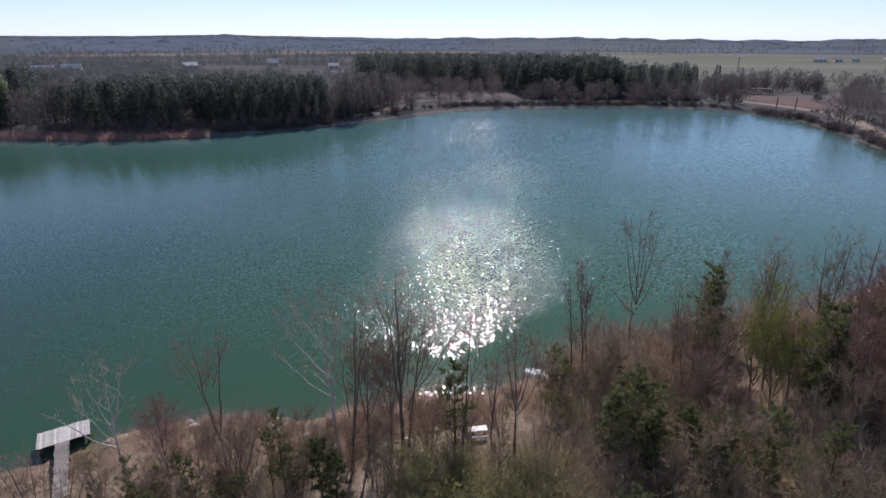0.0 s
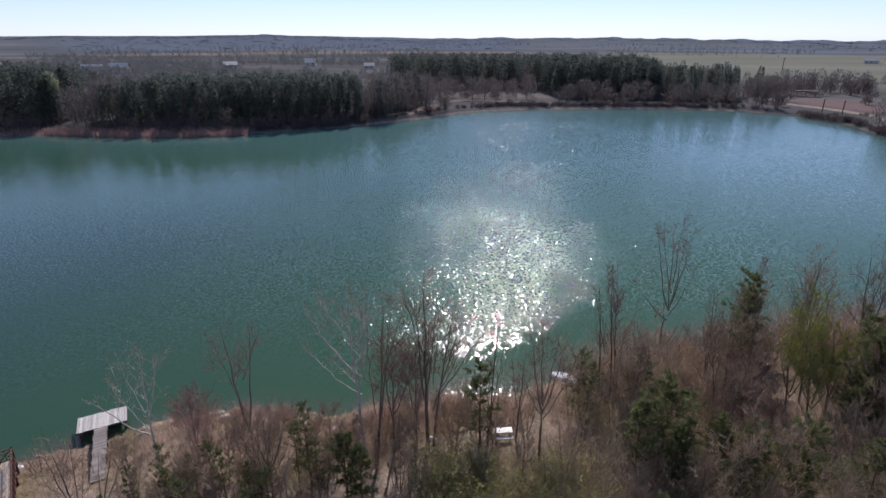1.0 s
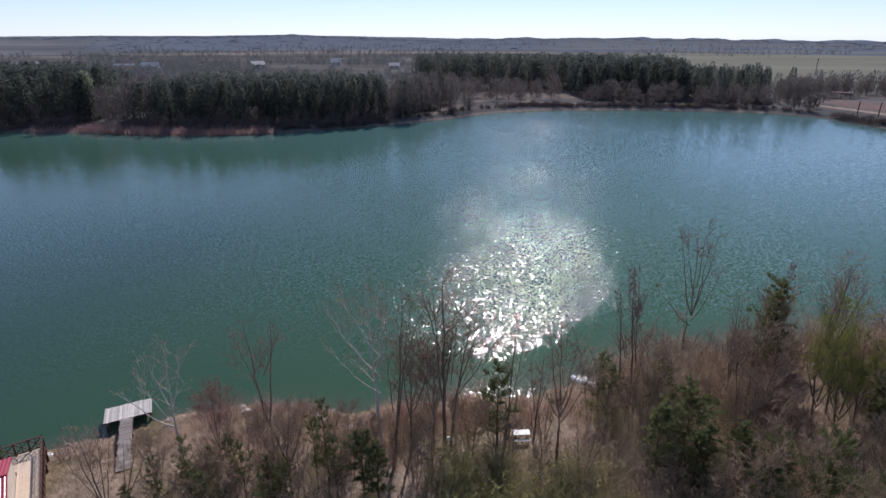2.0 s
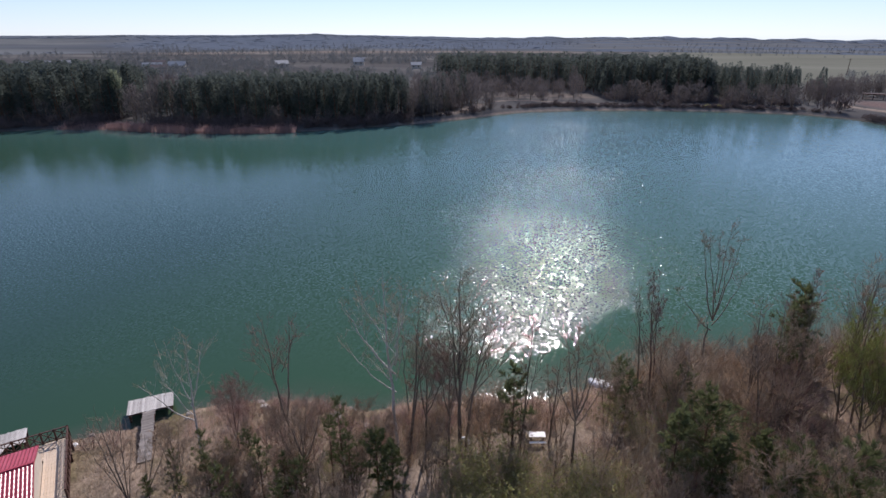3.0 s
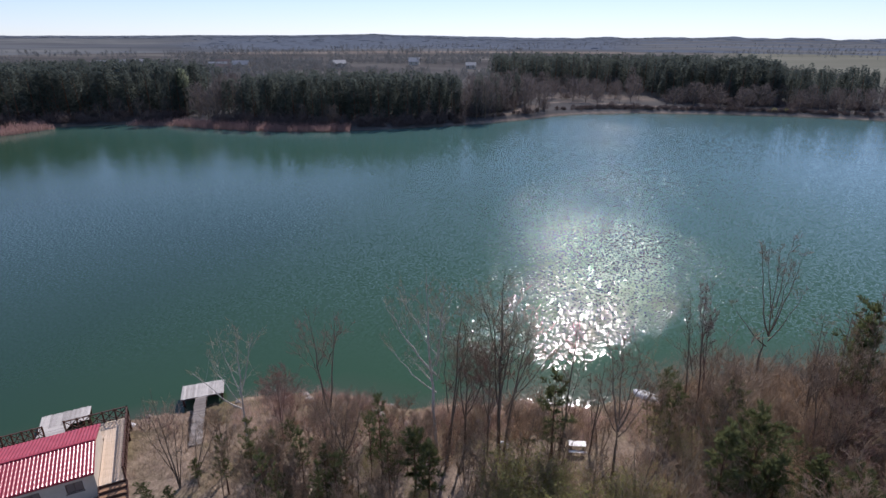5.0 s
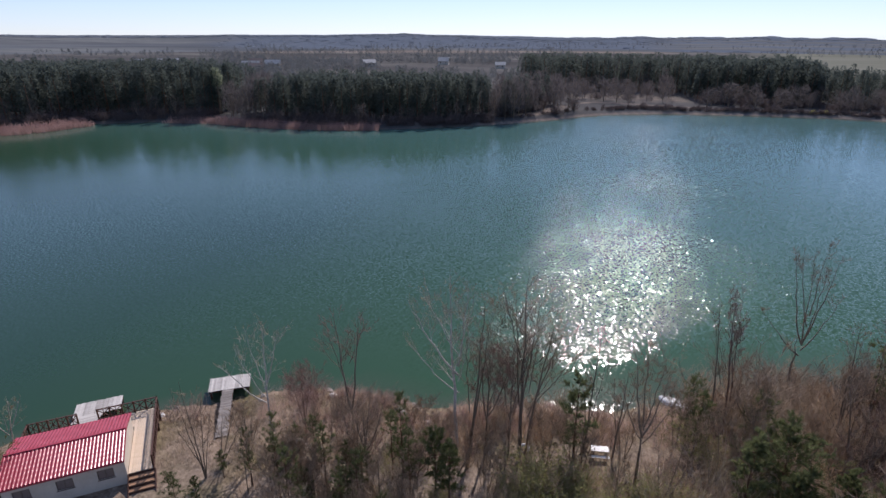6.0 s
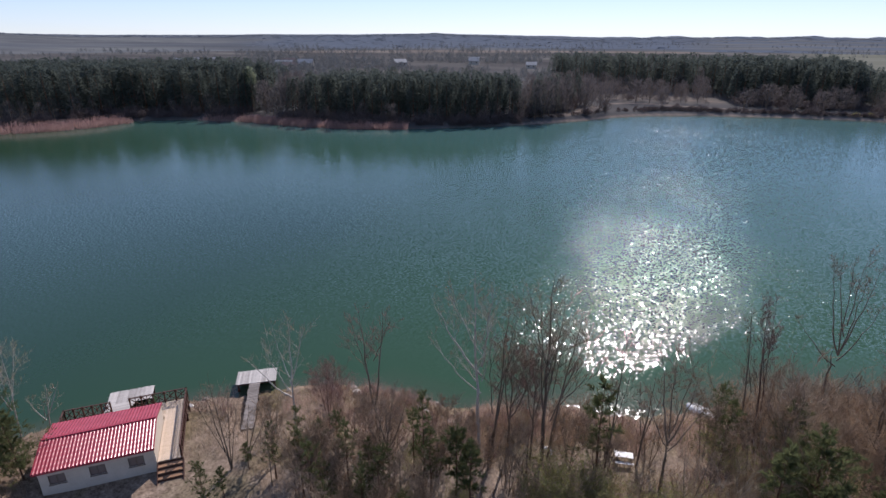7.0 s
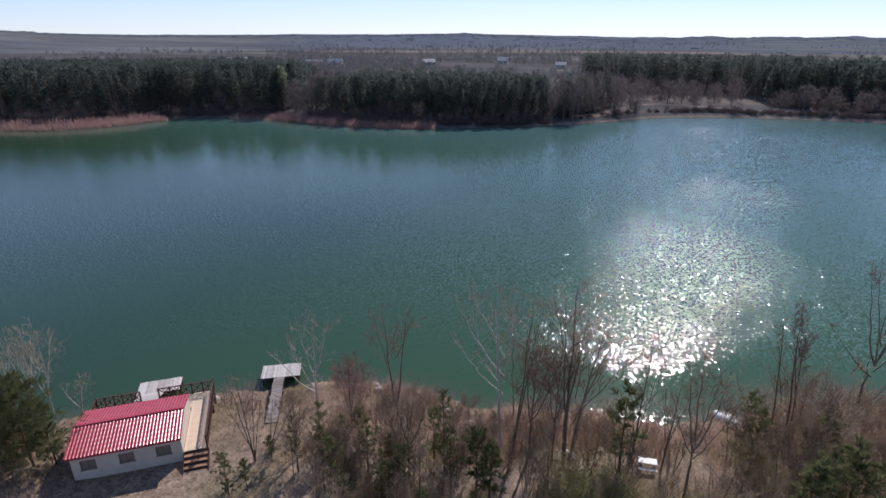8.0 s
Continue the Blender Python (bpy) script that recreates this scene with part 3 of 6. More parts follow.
def bush(name, seed, height, width, bark, twig, label, stems=16, twig_n=7, leaf=None, leaf_n=0, leaf_len=0.09):
    rng = random.Random(seed)
    root = thing(name, pose(0, 0, -50), label, "bush", "bushes on the bank")
    wood, fine, leaves = Soup(), Soup(), Soup()
    for s in range(stems):
        a, rr = rng.uniform(0, 6.28), rng.uniform(0, 0.3) * width
        base = Vector((math.cos(a) * rr, math.sin(a) * rr, -0.08))
        d = Vector((math.cos(a) * rng.uniform(0.1, 0.6), math.sin(a) * rng.uniform(0.1, 0.6), 1)).normalized()
        L = height * rng.uniform(0.55, 1.0)
        pts = [base]
        for k in range(4):
            d = turned(d, rng, 0.22)
            d.z = max(d.z, 0.3)
            d.normalize()
            pts.append(pts[-1] + d * L / 4)
        wood.tube(pts, [0.022, 0.017, 0.013, 0.009, 0.004], 3)
        for _ in range(twig_n):
            i = rng.randint(1, 3)
            b = pts[i].lerp(pts[i + 1], rng.random())
            td = (turned(d, rng, 0.9) + Vector((0, 0, 0.3))).normalized()
            tl = height * rng.uniform(0.15, 0.4)
            e = b + td * tl
            fine.tube([b, e], [0.0075, 0.002], 3)
            for _ in range(3):
                bb = b.lerp(e, rng.uniform(0.2, 0.9))
                t2 = turned(td, rng, 0.8)
                fine.blade(bb, t2, tl * 0.5, 0.009)
                for _ in range(leaf_n):
                    leaves.blade(bb + t2 * tl * 0.5 * rng.random(), turned(Vector((0, 0, 0.7)), rng, 1.0), leaf_len * rng.uniform(0.6, 1.4), leaf_len * 0.35, rvec(rng))
    part("stem", wood.mesh("stem"), bark, root)
    part("crown", fine.mesh("crown"), twig, root)
    if leaf:
        part("foliage", leaves.mesh("foliage"), leaf, root)
    return root


def pine(name, seed, height, label, whorls=13, reach=0.30, base=0.16, tuft=0.17, dense=1.0, needle=None, group="pines on the bank"):
    rng = random.Random(seed)
    root = thing(name, pose(0, 0, -50), label, "pine", group)
    wood, fol = Soup(), Soup()
    pts = [Vector((0, 0, -0.15))]
    for k in range(8):
        pts.append(pts[-1] + Vector((rng.uniform(-0.05, 0.05), rng.uniform(-0.05, 0.05), 1)) * (height / 8))
    wood.tube(pts, [max(0.012, height * 0.013 * (1 - k / 8.3)) for k in range(9)], 6)

    def tufts(p, d, n):
        for _ in range(n):
            fd = (turned(d, rng, 0.7) + Vector((0, 0, 0.5))).normalized()
            fol.blade(p, fd, tuft * rng.uniform(0.9, 1.9), 0.03 * rng.uniform(0.7, 1.3), rvec(rng))
    for w in range(whorls):
        f = base + (1 - base) * (w + rng.uniform(-0.3, 0.3)) / whorls
        f = min(max(f, base), 0.97)
        k = f * 8
        i = min(int(k), 7)
        p0 = pts[i].lerp(pts[i + 1], k - i)
        L = height * reach * (1.12 - f) ** 0.75 * rng.uniform(0.6, 1.2) * (0.55 if f < base + 0.1 else 1)
        a0 = rng.uniform(0, 6.28)
        nb = rng.randint(4, 6)
        for b in range(nb):
            if rng.random() < 0.24:
                continue
            a = a0 + 6.28 * b / nb + rng.uniform(-0.35, 0.35)
            d = Vector((math.cos(a), math.sin(a), rng.uniform(0.1, 0.5) + 0.5 * f)).normalized()
            bp = [p0.copy()]
            LL = L * rng.uniform(0.5, 1.35)
            for s in range(4):
                d = turned(d, rng, 0.14)
                bp.append(bp[-1] + d * LL / 4)
            wood.tube(bp, [0.02, 0.016, 0.012, 0.008, 0.004], 3)
            for s in range(1, 5):
                for _ in range(max(1, int((1 + 0.7 * s) * dense))):
                    sd = turned(d, rng, 0.8)
                    sl = LL * rng.uniform(0.10, 0.30)
                    b0 = bp[s - 1].lerp(bp[s], rng.random())
                    for u in (0.4, 0.7, 1.0):
                        tufts(b0 + sd * sl * u, sd, 5)
            tufts(bp[4], d, 10)
    for u in range(5):
        tufts(pts[8] - Vector((0, 0, 0.12 * u)), Vector((0, 0, 1)), 9)
    part("trunk", wood.mesh("trunk", True), BARK_PINE, root)
    part("crown", fol.mesh("crown"), needle or NEEDLE, root, "dark green needles")
    return root


TOPS = {}


def plant(kind, x, y, h, h0, turn=0.0, wide=1.0, lean=(0, 0)):
    """A copy of a plant at its place, grown to the height h."""
    if kind.name not in TOPS:
        TOPS[kind.name] = max(v.co.z for c in kind.children for v in c.data.vertices)
    s = h / TOPS[kind.name]
    m = pose(x, y, ground_at(x, y), lean[0], lean[1], turn)
    ob = copy_thing(kind, m)
    ob.scale = (s * wide, s * wide, s)
    return ob


def drop_pattern(ob):
    for o in (*ob.children_recursive, ob):
        bpy.data.objects.remove(o)


TALL = [bare_tree("bare_tree", 11 + k, 12.0, st, sp, li, BARK, TWIG, "tall leafless grey-brown tree with upright limbs", 6)
        for k, (st, sp, li) in enumerate([(1, 0.6, 0.4), (2, 0.52, 0.55), (2, 0.6, 0.4), (1, 0.56, 0.5), (3, 0.52, 0.5)])]
REDTOP = [bare_tree("bare_tree", 41 + k, 10.0, st, 0.45, 0.8, BARK_RED, TWIG_RED, "leafless tree with reddish twigs in its crown", 13, 0.09)
          for k, st in enumerate([1, 2])]
SAPLING = [bare_tree("sapling", 51 + k, 6.0, st, 0.5, 0.6, BARK, TWIG, "thin dark leafless sapling", 6, 0.05)
           for k, st in enumerate([2, 3, 1])]
PINES = [pine("pine", 71 + k, 6.0, "young dark green pine on the wooded bank", *a)
         for k, a in enumerate([(10, 0.30, 0.12), (9, 0.27, 0.2), (11, 0.34, 0.1), (9, 0.26, 0.35)])]
LEGGY_PINES = [pine("pine", 61 + k, 6.0, "thin pine with a bare lower trunk and sparse needles", *a)
               for k, a in enumerate([(7, 0.26, 0.42, 0.16, 0.45), (6, 0.24, 0.5, 0.16, 0.4), (8, 0.25, 0.36, 0.16, 0.5)])]
BROAD_PINES = [pine("pine", 77 + k, 6.5, "broad bushy dark green pine", 13, 0.46, 0.12, 0.2, 1.7) for k in range(2)]
RED_BUSH = [bush("red_bush", 81 + k, 2.2, 1.6, BARK_RED, TWIG_RED, "leafless reddish-brown bush near the water", 18, 8) for k in range(2)]
TAN_BUSH = [bush("tan_bush", 85 + k, 2.4, 1.8, BARK, TWIG_TAN, "leafless tan bush on the bank", 18, 8) for k in range(2)]
GREY_BUSH = [bush("bare_bush", 88 + k, 3.0, 2.2, BARK, TWIG, "leafless grey-brown bush in the wood", 22, 9) for k in range(3)]
OLIVE_BUSH = [bush("olive_bush", 92 + k, 3.0, 2.4, BARK, TWIG, "olive-green bush in small leaf", 20, 8, LEAF_OLIVE, 3, 0.13) for k in range(3)]
PALE_BUSH = [bush("bare_bush", 96 + k, 3.0, 2.0, BARK_PALE, TWIG_PALE, "leafless bush with pale grey stems", 16, 7) for k in range(2)]
PATTERNS = LEGGY_PINES + BROAD_PINES + PALE_BUSH + TALL + REDTOP + SAPLING + PINES + RED_BUSH + TAN_BUSH + GREY_BUSH + OLIVE_BUSH


prng = random.Random(5)


def plants(kinds, h0, rows):
    """Rows of x, y, height and width factor."""
    for n, (x, y, h, wide) in enumerate(rows):
        plant(kinds[(n * 7 + int(abs(x) * 3)) % len(kinds)], x, y, h, h0, prng.uniform(0, 360), wide)


def scatter(kinds, h0, n, turn_range, far_range, heights, seed, keep=None):
    """Plants at random between two bearings (degrees left of +y) and two distances, on dry land."""
    rng = random.Random(seed)
    rows = []
    while len(rows) < n:
        a, r = radians(rng.uniform(*turn_range)), rng.uniform(*far_range)
        x, y = -math.sin(a) * r, math.cos(a) * r
        d = float(shore_distance(np.array([x]), np.array([y]))[0])
        by_willow = heights[1] > 4.5 and 29 < r < 46 and -35 < math.degrees(a) < -26
        if d > 0.8 and not by_willow and (keep is None or keep(x, y, d)):
            rows.append((x, y, rng.uniform(*heights), rng.uniform(0.9, 1.3)))
    plants(kinds, h0, rows)


def clear_of_yard(x, y, d):
    """False on the cabin's plot and on the path to the pier."""
    u, v = (x + 25.1) * 0.713 + (y - 16.9) * 0.701, -(x + 25.1) * 0.701 + (y - 16.9) * 0.713
    return not (-9 < u < 2.2 and -7 < v < 9) and math.hypot(x + 25, y - 25) > 2.0 and not (-3 < u < 5 and -6 < v < 4)


def by_water(x, y, d):
    """True on the rough edge of the bank, beside the pier's path."""
    return d < 4.5 and clear_of_yard(x, y, d)


def off_gravel(x, y, d):
    """False under the cabin and on the gravel before it."""
    u, v = (x + 25.1) * 0.713 + (y - 16.9) * 0.701, -(x + 25.1) * 0.701 + (y - 16.9) * 0.713
    return not (-6.6 < u < 1.6 and -3.5 < v < 7) and math.hypot((x + 21.5) / 1.6, y - 17) > 2.2


# the single trees of the bank
GREY_TREE = "leafless grey-brown tree with thin upright limbs on the bank"
stem_tree("bare_tree", -21.0, 18.6, 40, 401, [(0, -0.9, 0.2, 6.3, 0.05, 1.1), (0, -0.35, -0.3, 6.9, 0.055, 1.0), (0, 0.5, 0.3, 5.6, 0.04, 1.2), (0.8, -1.3, 0.1, 5.0, 0.03, 0.9), (0, 0.9, -0.2, 4.6, 0.035, 1.1)], BARK, TWIG, "thin leafless tree of several stems beside the yard", 1.3, 0.22, 0.3, 5)
stem_tree("bare_tree", -20.7, 19.6, 40, 402, [(0, 1.3, 0.2, 4.3, 0.045, 1.0), (0, 1.8, -0.3, 3.7, 0.04, 1.0), (0, 0.5, 0.3, 3.6, 0.035, 1.1)], BARK, TWIG, "small slanting leafless tree of several stems", 1.2, 0.24, 0.3, 5)
stem_tree("bare_tree", -19.2, 20.3, 40, 403, [(0, 0.1, 0.0, 4.7, 0.05, 1.0), (1.2, 0.7, 0.2, 4.4, 0.03, 0.8), (1.0, -0.6, 0.1, 4.2, 0.03, 0.8), (0, 0.8, -0.3, 3.4, 0.03, 1.1)], BARK, TWIG, "small dark leafless tree forking near the ground", 1.2, 0.26, 0.3, 5)
stem_tree("birch_tree", -19.0, 22.2, 30, 404, [(0, 0.3, 0.0, 8.8, 0.085, 1.0), (4.2, 1.2, 0.2, 8.3, 0.045, 0.8), (3.2, -2.3, -0.2, 6.3, 0.05, 0.75), (4.6, -0.8, 0.4, 8.2, 0.035, 0.8), (3.6, -1.5, 0.3, 6.9, 0.03, 0.8)], BARK_PALE, TWIG_PALE, "leafless birch with pale spreading branches on the bank", 1.1, 0.24, 0.42, 3, 0.9, 0.0048)
stem_tree("birch_tree", -20.2, 27.4, 20, 405, [(0, 0.5, 0.0, 3.0, 0.03, 1.0), (0.5, -0.4, 0.1, 2.2, 0.02, 0.8), (0.7, 0.9, 0.1, 2.7, 0.02, 0.8)], BARK_PALE, TWIG_PALE, "small pale birch sapling at the waterline", 2.0, 0.3, 0.3, 5)
stem_tree("bare_tree", -17.3, 23.4, 25, 406, [(0, 0.1, 0.0, 5.8, 0.05, 1.0), (1.5, 0.6, 0.2, 5.2, 0.03, 0.8), (1.2, -0.6, 0.1, 4.9, 0.03, 0.8)], BARK_RED, TWIG_RED, "small leafless tree with dense reddish twigs", 2.6, 0.32, 0.35, 9)
stem_tree("bare_tree", -14.4, 24.4, 17, 407, [(0, 0.05, 0.0, 3.4, 0.12, 1.0), (2.2, -0.75, 0.1, 9.3, 0.085, 0.62), (2.6, 0.75, -0.1, 9.5, 0.075, 0.8), (3.4, -1.4, 0.3, 8.6, 0.035, 0.8), (5.8, 1.1, 0.2, 8.7, 0.03, 0.9)], BARK, TWIG_RED, "tall leafless tree with two slender dark stems", 1.1, 0.2, 0.42, 6, 1.1, 0.003)
stem_tree("bare_tree", -11.9, 21.4, 17, 408, [(0, 0.0, 0.0, 5.4, 0.10, 1.0), (2.4, -0.9, 0.2, 6.0, 0.05, 0.8), (2.2, 1.3, 0.1, 6.2, 0.05, 0.75), (3.0, 0.5, -0.3, 6.4, 0.04, 0.8), (1.8, -1.5, -0.1, 5.2, 0.04, 0.75)], BARK, TWIG, "leafless dark tree forking into a broad crown", 1.6, 0.27, 0.4, 6)
stem_tree("bare_tree", -12.9, 21.9, 17, 409, [(0, 0.4, 0.1, 5.3, 0.06, 1.0), (1.6, -0.8, 0.2, 4.9, 0.035, 0.8), (1.4, 1.1, 0.1, 4.7, 0.035, 0.8)], BARK, TWIG, "leafless dark tree with slanting stems", 1.4, 0.26, 0.35, 6)
stem_tree("birch_tree", -8.0, 25.8, 17, 410, [(0, -0.55, 0.0, 12.4, 0.14, 0.9), (5.6, -2.9, 0.3, 10.2, 0.075, 0.8), (4.4, -3.0, -0.2, 8.0, 0.045, 0.8), (6.2, 0.5, 0.3, 11.6, 0.05, 0.7), (7.0, -2.0, 0.5, 10.9, 0.035, 0.8), (7.4, 0.9, -0.4, 11.2, 0.03, 0.8), (5.2, 0.8, 0.4, 9.2, 0.03, 0.8)], BARK_PALE, TWIG_PALE, "tall leafless tree with pale spreading limbs", 1.0, 0.17, 0.4, 4, 1.0, 0.0048)
stem_tree("bare_tree", -7.1, 25.3, 17, 411, [(0, 0.7, 0.0, 11.0, 0.10, 0.9), (1.6, 1.1, 0.3, 10.2, 0.06, 0.8), (3.5, -0.3, 0.2, 8.6, 0.04, 0.7), (5.0, 1.6, 0.2, 9.6, 0.03, 0.8)], BARK, TWIG, GREY_TREE, 1.3, 0.18, 0.45, 6)
stem_tree("bare_tree", -6.3, 26.1, 17, 412, [(0, 0.1, 0.0, 7.6, 0.09, 1.0), (2.6, -0.5, 0.2, 8.0, 0.05, 0.7), (2.8, 1.4, 0.1, 7.0, 0.05, 0.7), (3.6, 0.9, -0.2, 7.7, 0.035, 0.7)], BARK, TWIG_RED, "leafless tree forking low with reddish twigs", 2.0, 0.25, 0.4, 8)
stem_tree("bare_tree", -4.95, 26.4, 17, 413, [(0, 0.05, 0.0, 6.4, 0.085, 1.0), (2.8, -0.7, 0.2, 7.0, 0.045, 0.7), (3.0, 0.7, 0.1, 7.5, 0.045, 0.7), (3.2, 0.1, 0.5, 7.2, 0.03, 0.8)], BARK, TWIG_RED, "leafless tree with a dense reddish-brown crown", 2.6, 0.27, 0.42, 9)
stem_tree("bare_tree", -4.3, 26.5, 17, 414, [(0, -0.1, 0.0, 12.5, 0.15, 1.0), (3.0, -0.7, 0.3, 11.2, 0.06, 0.7), (4.4, 0.6, 0.2, 10.8, 0.05, 0.7), (6.5, -1.3, -0.2, 11.3, 0.035, 0.8)], BARK, TWIG, "tall dark leafless tree with a thick upright trunk", 1.5, 0.18, 0.4, 6)
stem_tree("bare_tree", -4.0, 26.8, 17, 415, [(0, 1.3, 0.0, 10.0, 0.09, 1.2), (2.8, 1.9, 0.2, 9.3, 0.045, 1.0), (3.4, 2.6, -0.2, 7.6, 0.035, 0.9), (4.6, 0.4, 0.3, 8.8, 0.03, 0.9)], BARK, TWIG, "leafless dark tree leaning over the water", 1.3, 0.2, 0.42, 6)
stem_tree("bare_tree", -2.6, 25.8, 17, 416, [(0, 0.5, 0.0, 4.6, 0.04, 1.0), (0, -0.5, 0.1, 4.2, 0.035, 1.1), (0, 1.0, 0.2, 3.9, 0.03, 1.0), (0, -1.0, -0.1, 3.6, 0.03, 1.0)], BARK, TWIG_TAN, "low leafless tan tree of several thin stems", 2.4, 0.28, 0.25, 8)
stem_tree("sapling", -0.7, 27.5, 17, 417, [(0, 0.35, 0.0, 9.4, 0.07, 0.8), (2.2, 0.9, 0.2, 7.2, 0.03, 0.8), (1.0, -0.2, 0.1, 6.0, 0.03, 0.8)], BARK, TWIG, "thin dark leafless sapling beside a picnic table", 1.0, 0.15, 0.45, 5)
stem_tree("sapling", 1.0, 28.3, 17, 418, [(0, 0.3, 0.0, 6.6, 0.07, 0.8), (2.4, -0.4, 0.2, 5.6, 0.03, 0.8), (1.8, 0.8, 0.1, 5.2, 0.03, 0.8)], BARK, TWIG, "thin dark leafless sapling on the open bank", 1.2, 0.18, 0.4, 5)
stem_tree("bare_tree", 2.4, 26.6, 17, 419, [(0, -0.1, 0.0, 4.4, 0.12, 1.0), (3.4, -0.9, 0.1, 8.6, 0.065, 0.7), (3.6, 0.9, -0.1, 7.8, 0.06, 0.65), (3.9, -0.2, 0.5, 9.2, 0.05, 0.7), (3.0, 1.9, 0.2, 6.9, 0.04, 0.75), (3.2, -1.5, -0.2, 6.8, 0.04, 0.75), (4.2, 0.4, -0.5, 8.9, 0.04, 0.7)], BARK, TWIG, "leafless tree whose dark limbs open like a vase", 1.5, 0.2, 0.45, 6)
stem_tree("bare_tree", 3.6, 24.3, 17, 420, [(0, 0.7, 0.0, 5.4, 0.05, 1.1), (0, 1.4, 0.2, 4.6, 0.04, 1.1), (0, -0.5, 0.2, 4.9, 0.04, 1.1)], BARK, TWIG, "leafless slanting tree of thin dark stems", 1.6, 0.24, 0.3, 6)
stem_tree("bare_tree", 7.6, 33.6, 5, 421, [(0, -1.0, 0.0, 10.7, 0.07, 1.0), (2.5, -0.6, 0.2, 10.3, 0.03, 1.0), (3.5, -1.45, -0.2, 10.5, 0.028, 1.0)], BARK_RED, TWIG_RED, "narrow leafless tree with a reddish crown", 1.7, 0.11, 0.4, 9, 1.4, 0.0032)
stem_tree("bare_tree", 6.9, 33.8, 5, 422, [(0, -1.0, 0.0, 9.5, 0.07, 1.0), (3.5, -1.25, 0.2, 8.6, 0.03, 1.0)], BARK, TWIG, "narrow thin leafless tree beside a reddish one", 1.2, 0.1, 0.4, 6, 1.4, 0.003)
stem_tree("bare_tree", 11.9, 38.1, 0, 423, [(0, -0.35, 0.0, 5.6, 0.16, 1.0), (5.0, -1.6, 0.2, 11.6, 0.06, 0.72), (5.2, 0.9, 0.1, 11.4, 0.055, 0.72), (5.0, -0.6, -0.3, 12.0, 0.05, 0.75), (6.4, -1.1, 0.8, 11.7, 0.04, 0.75), (7.2, 0.3, 0.7, 12.0, 0.04, 0.75), (4.2, -2.6, 0.0, 6.9, 0.055, 0.8), (4.6, 1.6, 0.1, 8.8, 0.045, 0.8), (5.0, 0.1, -0.9, 11.0, 0.05, 0.75)], BARK, TWIG, "tall leafless tree whose limbs open like a vase", 0.75, 0.13, 0.6, 6, 1.2)
for bx, by, k, tops in ((13.9, 34.3, 424, (8.7, 7.4, 6.8)), (15.3, 34.4, 425, (9.4, 8.2, 7.0)), (17.6, 36.6, 426, (9.6, 7.6))):
    stem_tree("bare_tree", bx, by, -8, k, [(0.6 * n, -0.5 + 0.9 * (n - 0.6) * (1 if n else 0), 0.25 * n, h, 0.075 - 0.018 * n, 0.9) for n, h in enumerate(tops)], BARK, TWIG, "thin leafless tree with sparse upright branches", 1.5, 0.2, 0.35, 6)
stem_tree("bare_tree", 16.3, 34.0, -8, 427, [(0, -0.6, 0, 4.6, 0.05, 1), (0, 0.5, 0.2, 4.4, 0.05, 1), (0, 1.0, -0.2, 3.9, 0.04, 1), (0, -1.1, 0.2, 3.8, 0.04, 1)], BARK_RED, TWIG_RED, "low leafless tree with pinkish-red twigs", 3.0, 0.34, 0.25, 9)
for bx, by, k, h in ((20.3, 34.4, 428, 8.7), (19.0, 33.4, 429, 6.2), (21.6, 33.6, 430, 6.6), (19.9, 32.4, 439, 5.2)):
    stem_tree("budding_tree", bx, by, -15, k, [(0, -0.8, 0, h, 0.09, 1), (1.5, 0.3, 0.4, h * 0.92, 0.05, 0.8), (1.2, -1.4, -0.3, h * 0.85, 0.05, 0.8), (1.0, 0.9, 0.0, h * 0.75, 0.045, 0.8)], BARK, TWIG_BUD, "willow with yellow-green budding twigs", 1.5, 0.25, 0.25, 10, 1.5, 0.0062)
for bx, by, k, h in ((30.6, 38.6, 431, 9.2), (32.6, 39.6, 432, 9.6), (28.9, 38.4, 433, 7.6), (34.6, 40.4, 434, 9.4)):
    stem_tree("bare_tree", bx, by, -20, k, [(0, -1.0, 0, h, 0.09, 1), (1.5, 0.2, 0.4, h * 0.92, 0.05, 0.8), (1.2, -1.6, -0.3, h * 0.85, 0.05, 0.8), (1.0, 0.9, 0.0, h * 0.8, 0.045, 0.8)], BARK_RED, TWIG_RED, "leafless tree with a broad reddish-brown crown", 2.4, 0.27, 0.3, 9)
for bx, by, k, h in ((-38.2, 15.7, 435, 8.0), (-37.3, 16.2, 436, 7.2), (-39.4, 14.8, 437, 7.6), (-34.9, 16.8, 438, 3.7)):
    stem_tree("birch_tree", bx, by, 50, k, [(0, 0.5, 0, h, 0.07, 1), (h * 0.35, 1.1, 0.3, h * 0.95, 0.04, 0.8), (h * 0.3, -0.7, -0.2, h * 0.9, 0.04, 0.8), (h * 0.4, 0.2, -0.6, h * 0.85, 0.03, 0.8)], BARK_PALE, TWIG_PALE, "leafless pale birch above the cabin's pines", 1.3, 0.24, 0.35, 4, 0.9, 0.0045)
plants(SAPLING, 6.0, [
    (-20.4, 21.9, 3.2, 1.2), (-13.7, 22.8, 4.6, 1), (1.3, 24.2, 4.7, 1), (-15.1, 22.3, 4.4, 1), (6.9, 27.8, 6.0, 1), (8.1, 27.4, 6.0, 1),
    (-17.8, 18.4, 4.6, 1), (-15.9, 18.9, 4.9, 1), (5.2, 28.4, 5.0, 1), (-9.2, 23.6, 5.2, 1), (-10.6, 24.4, 4.6, 1), (4.6, 31.2, 4.6, 1),
])
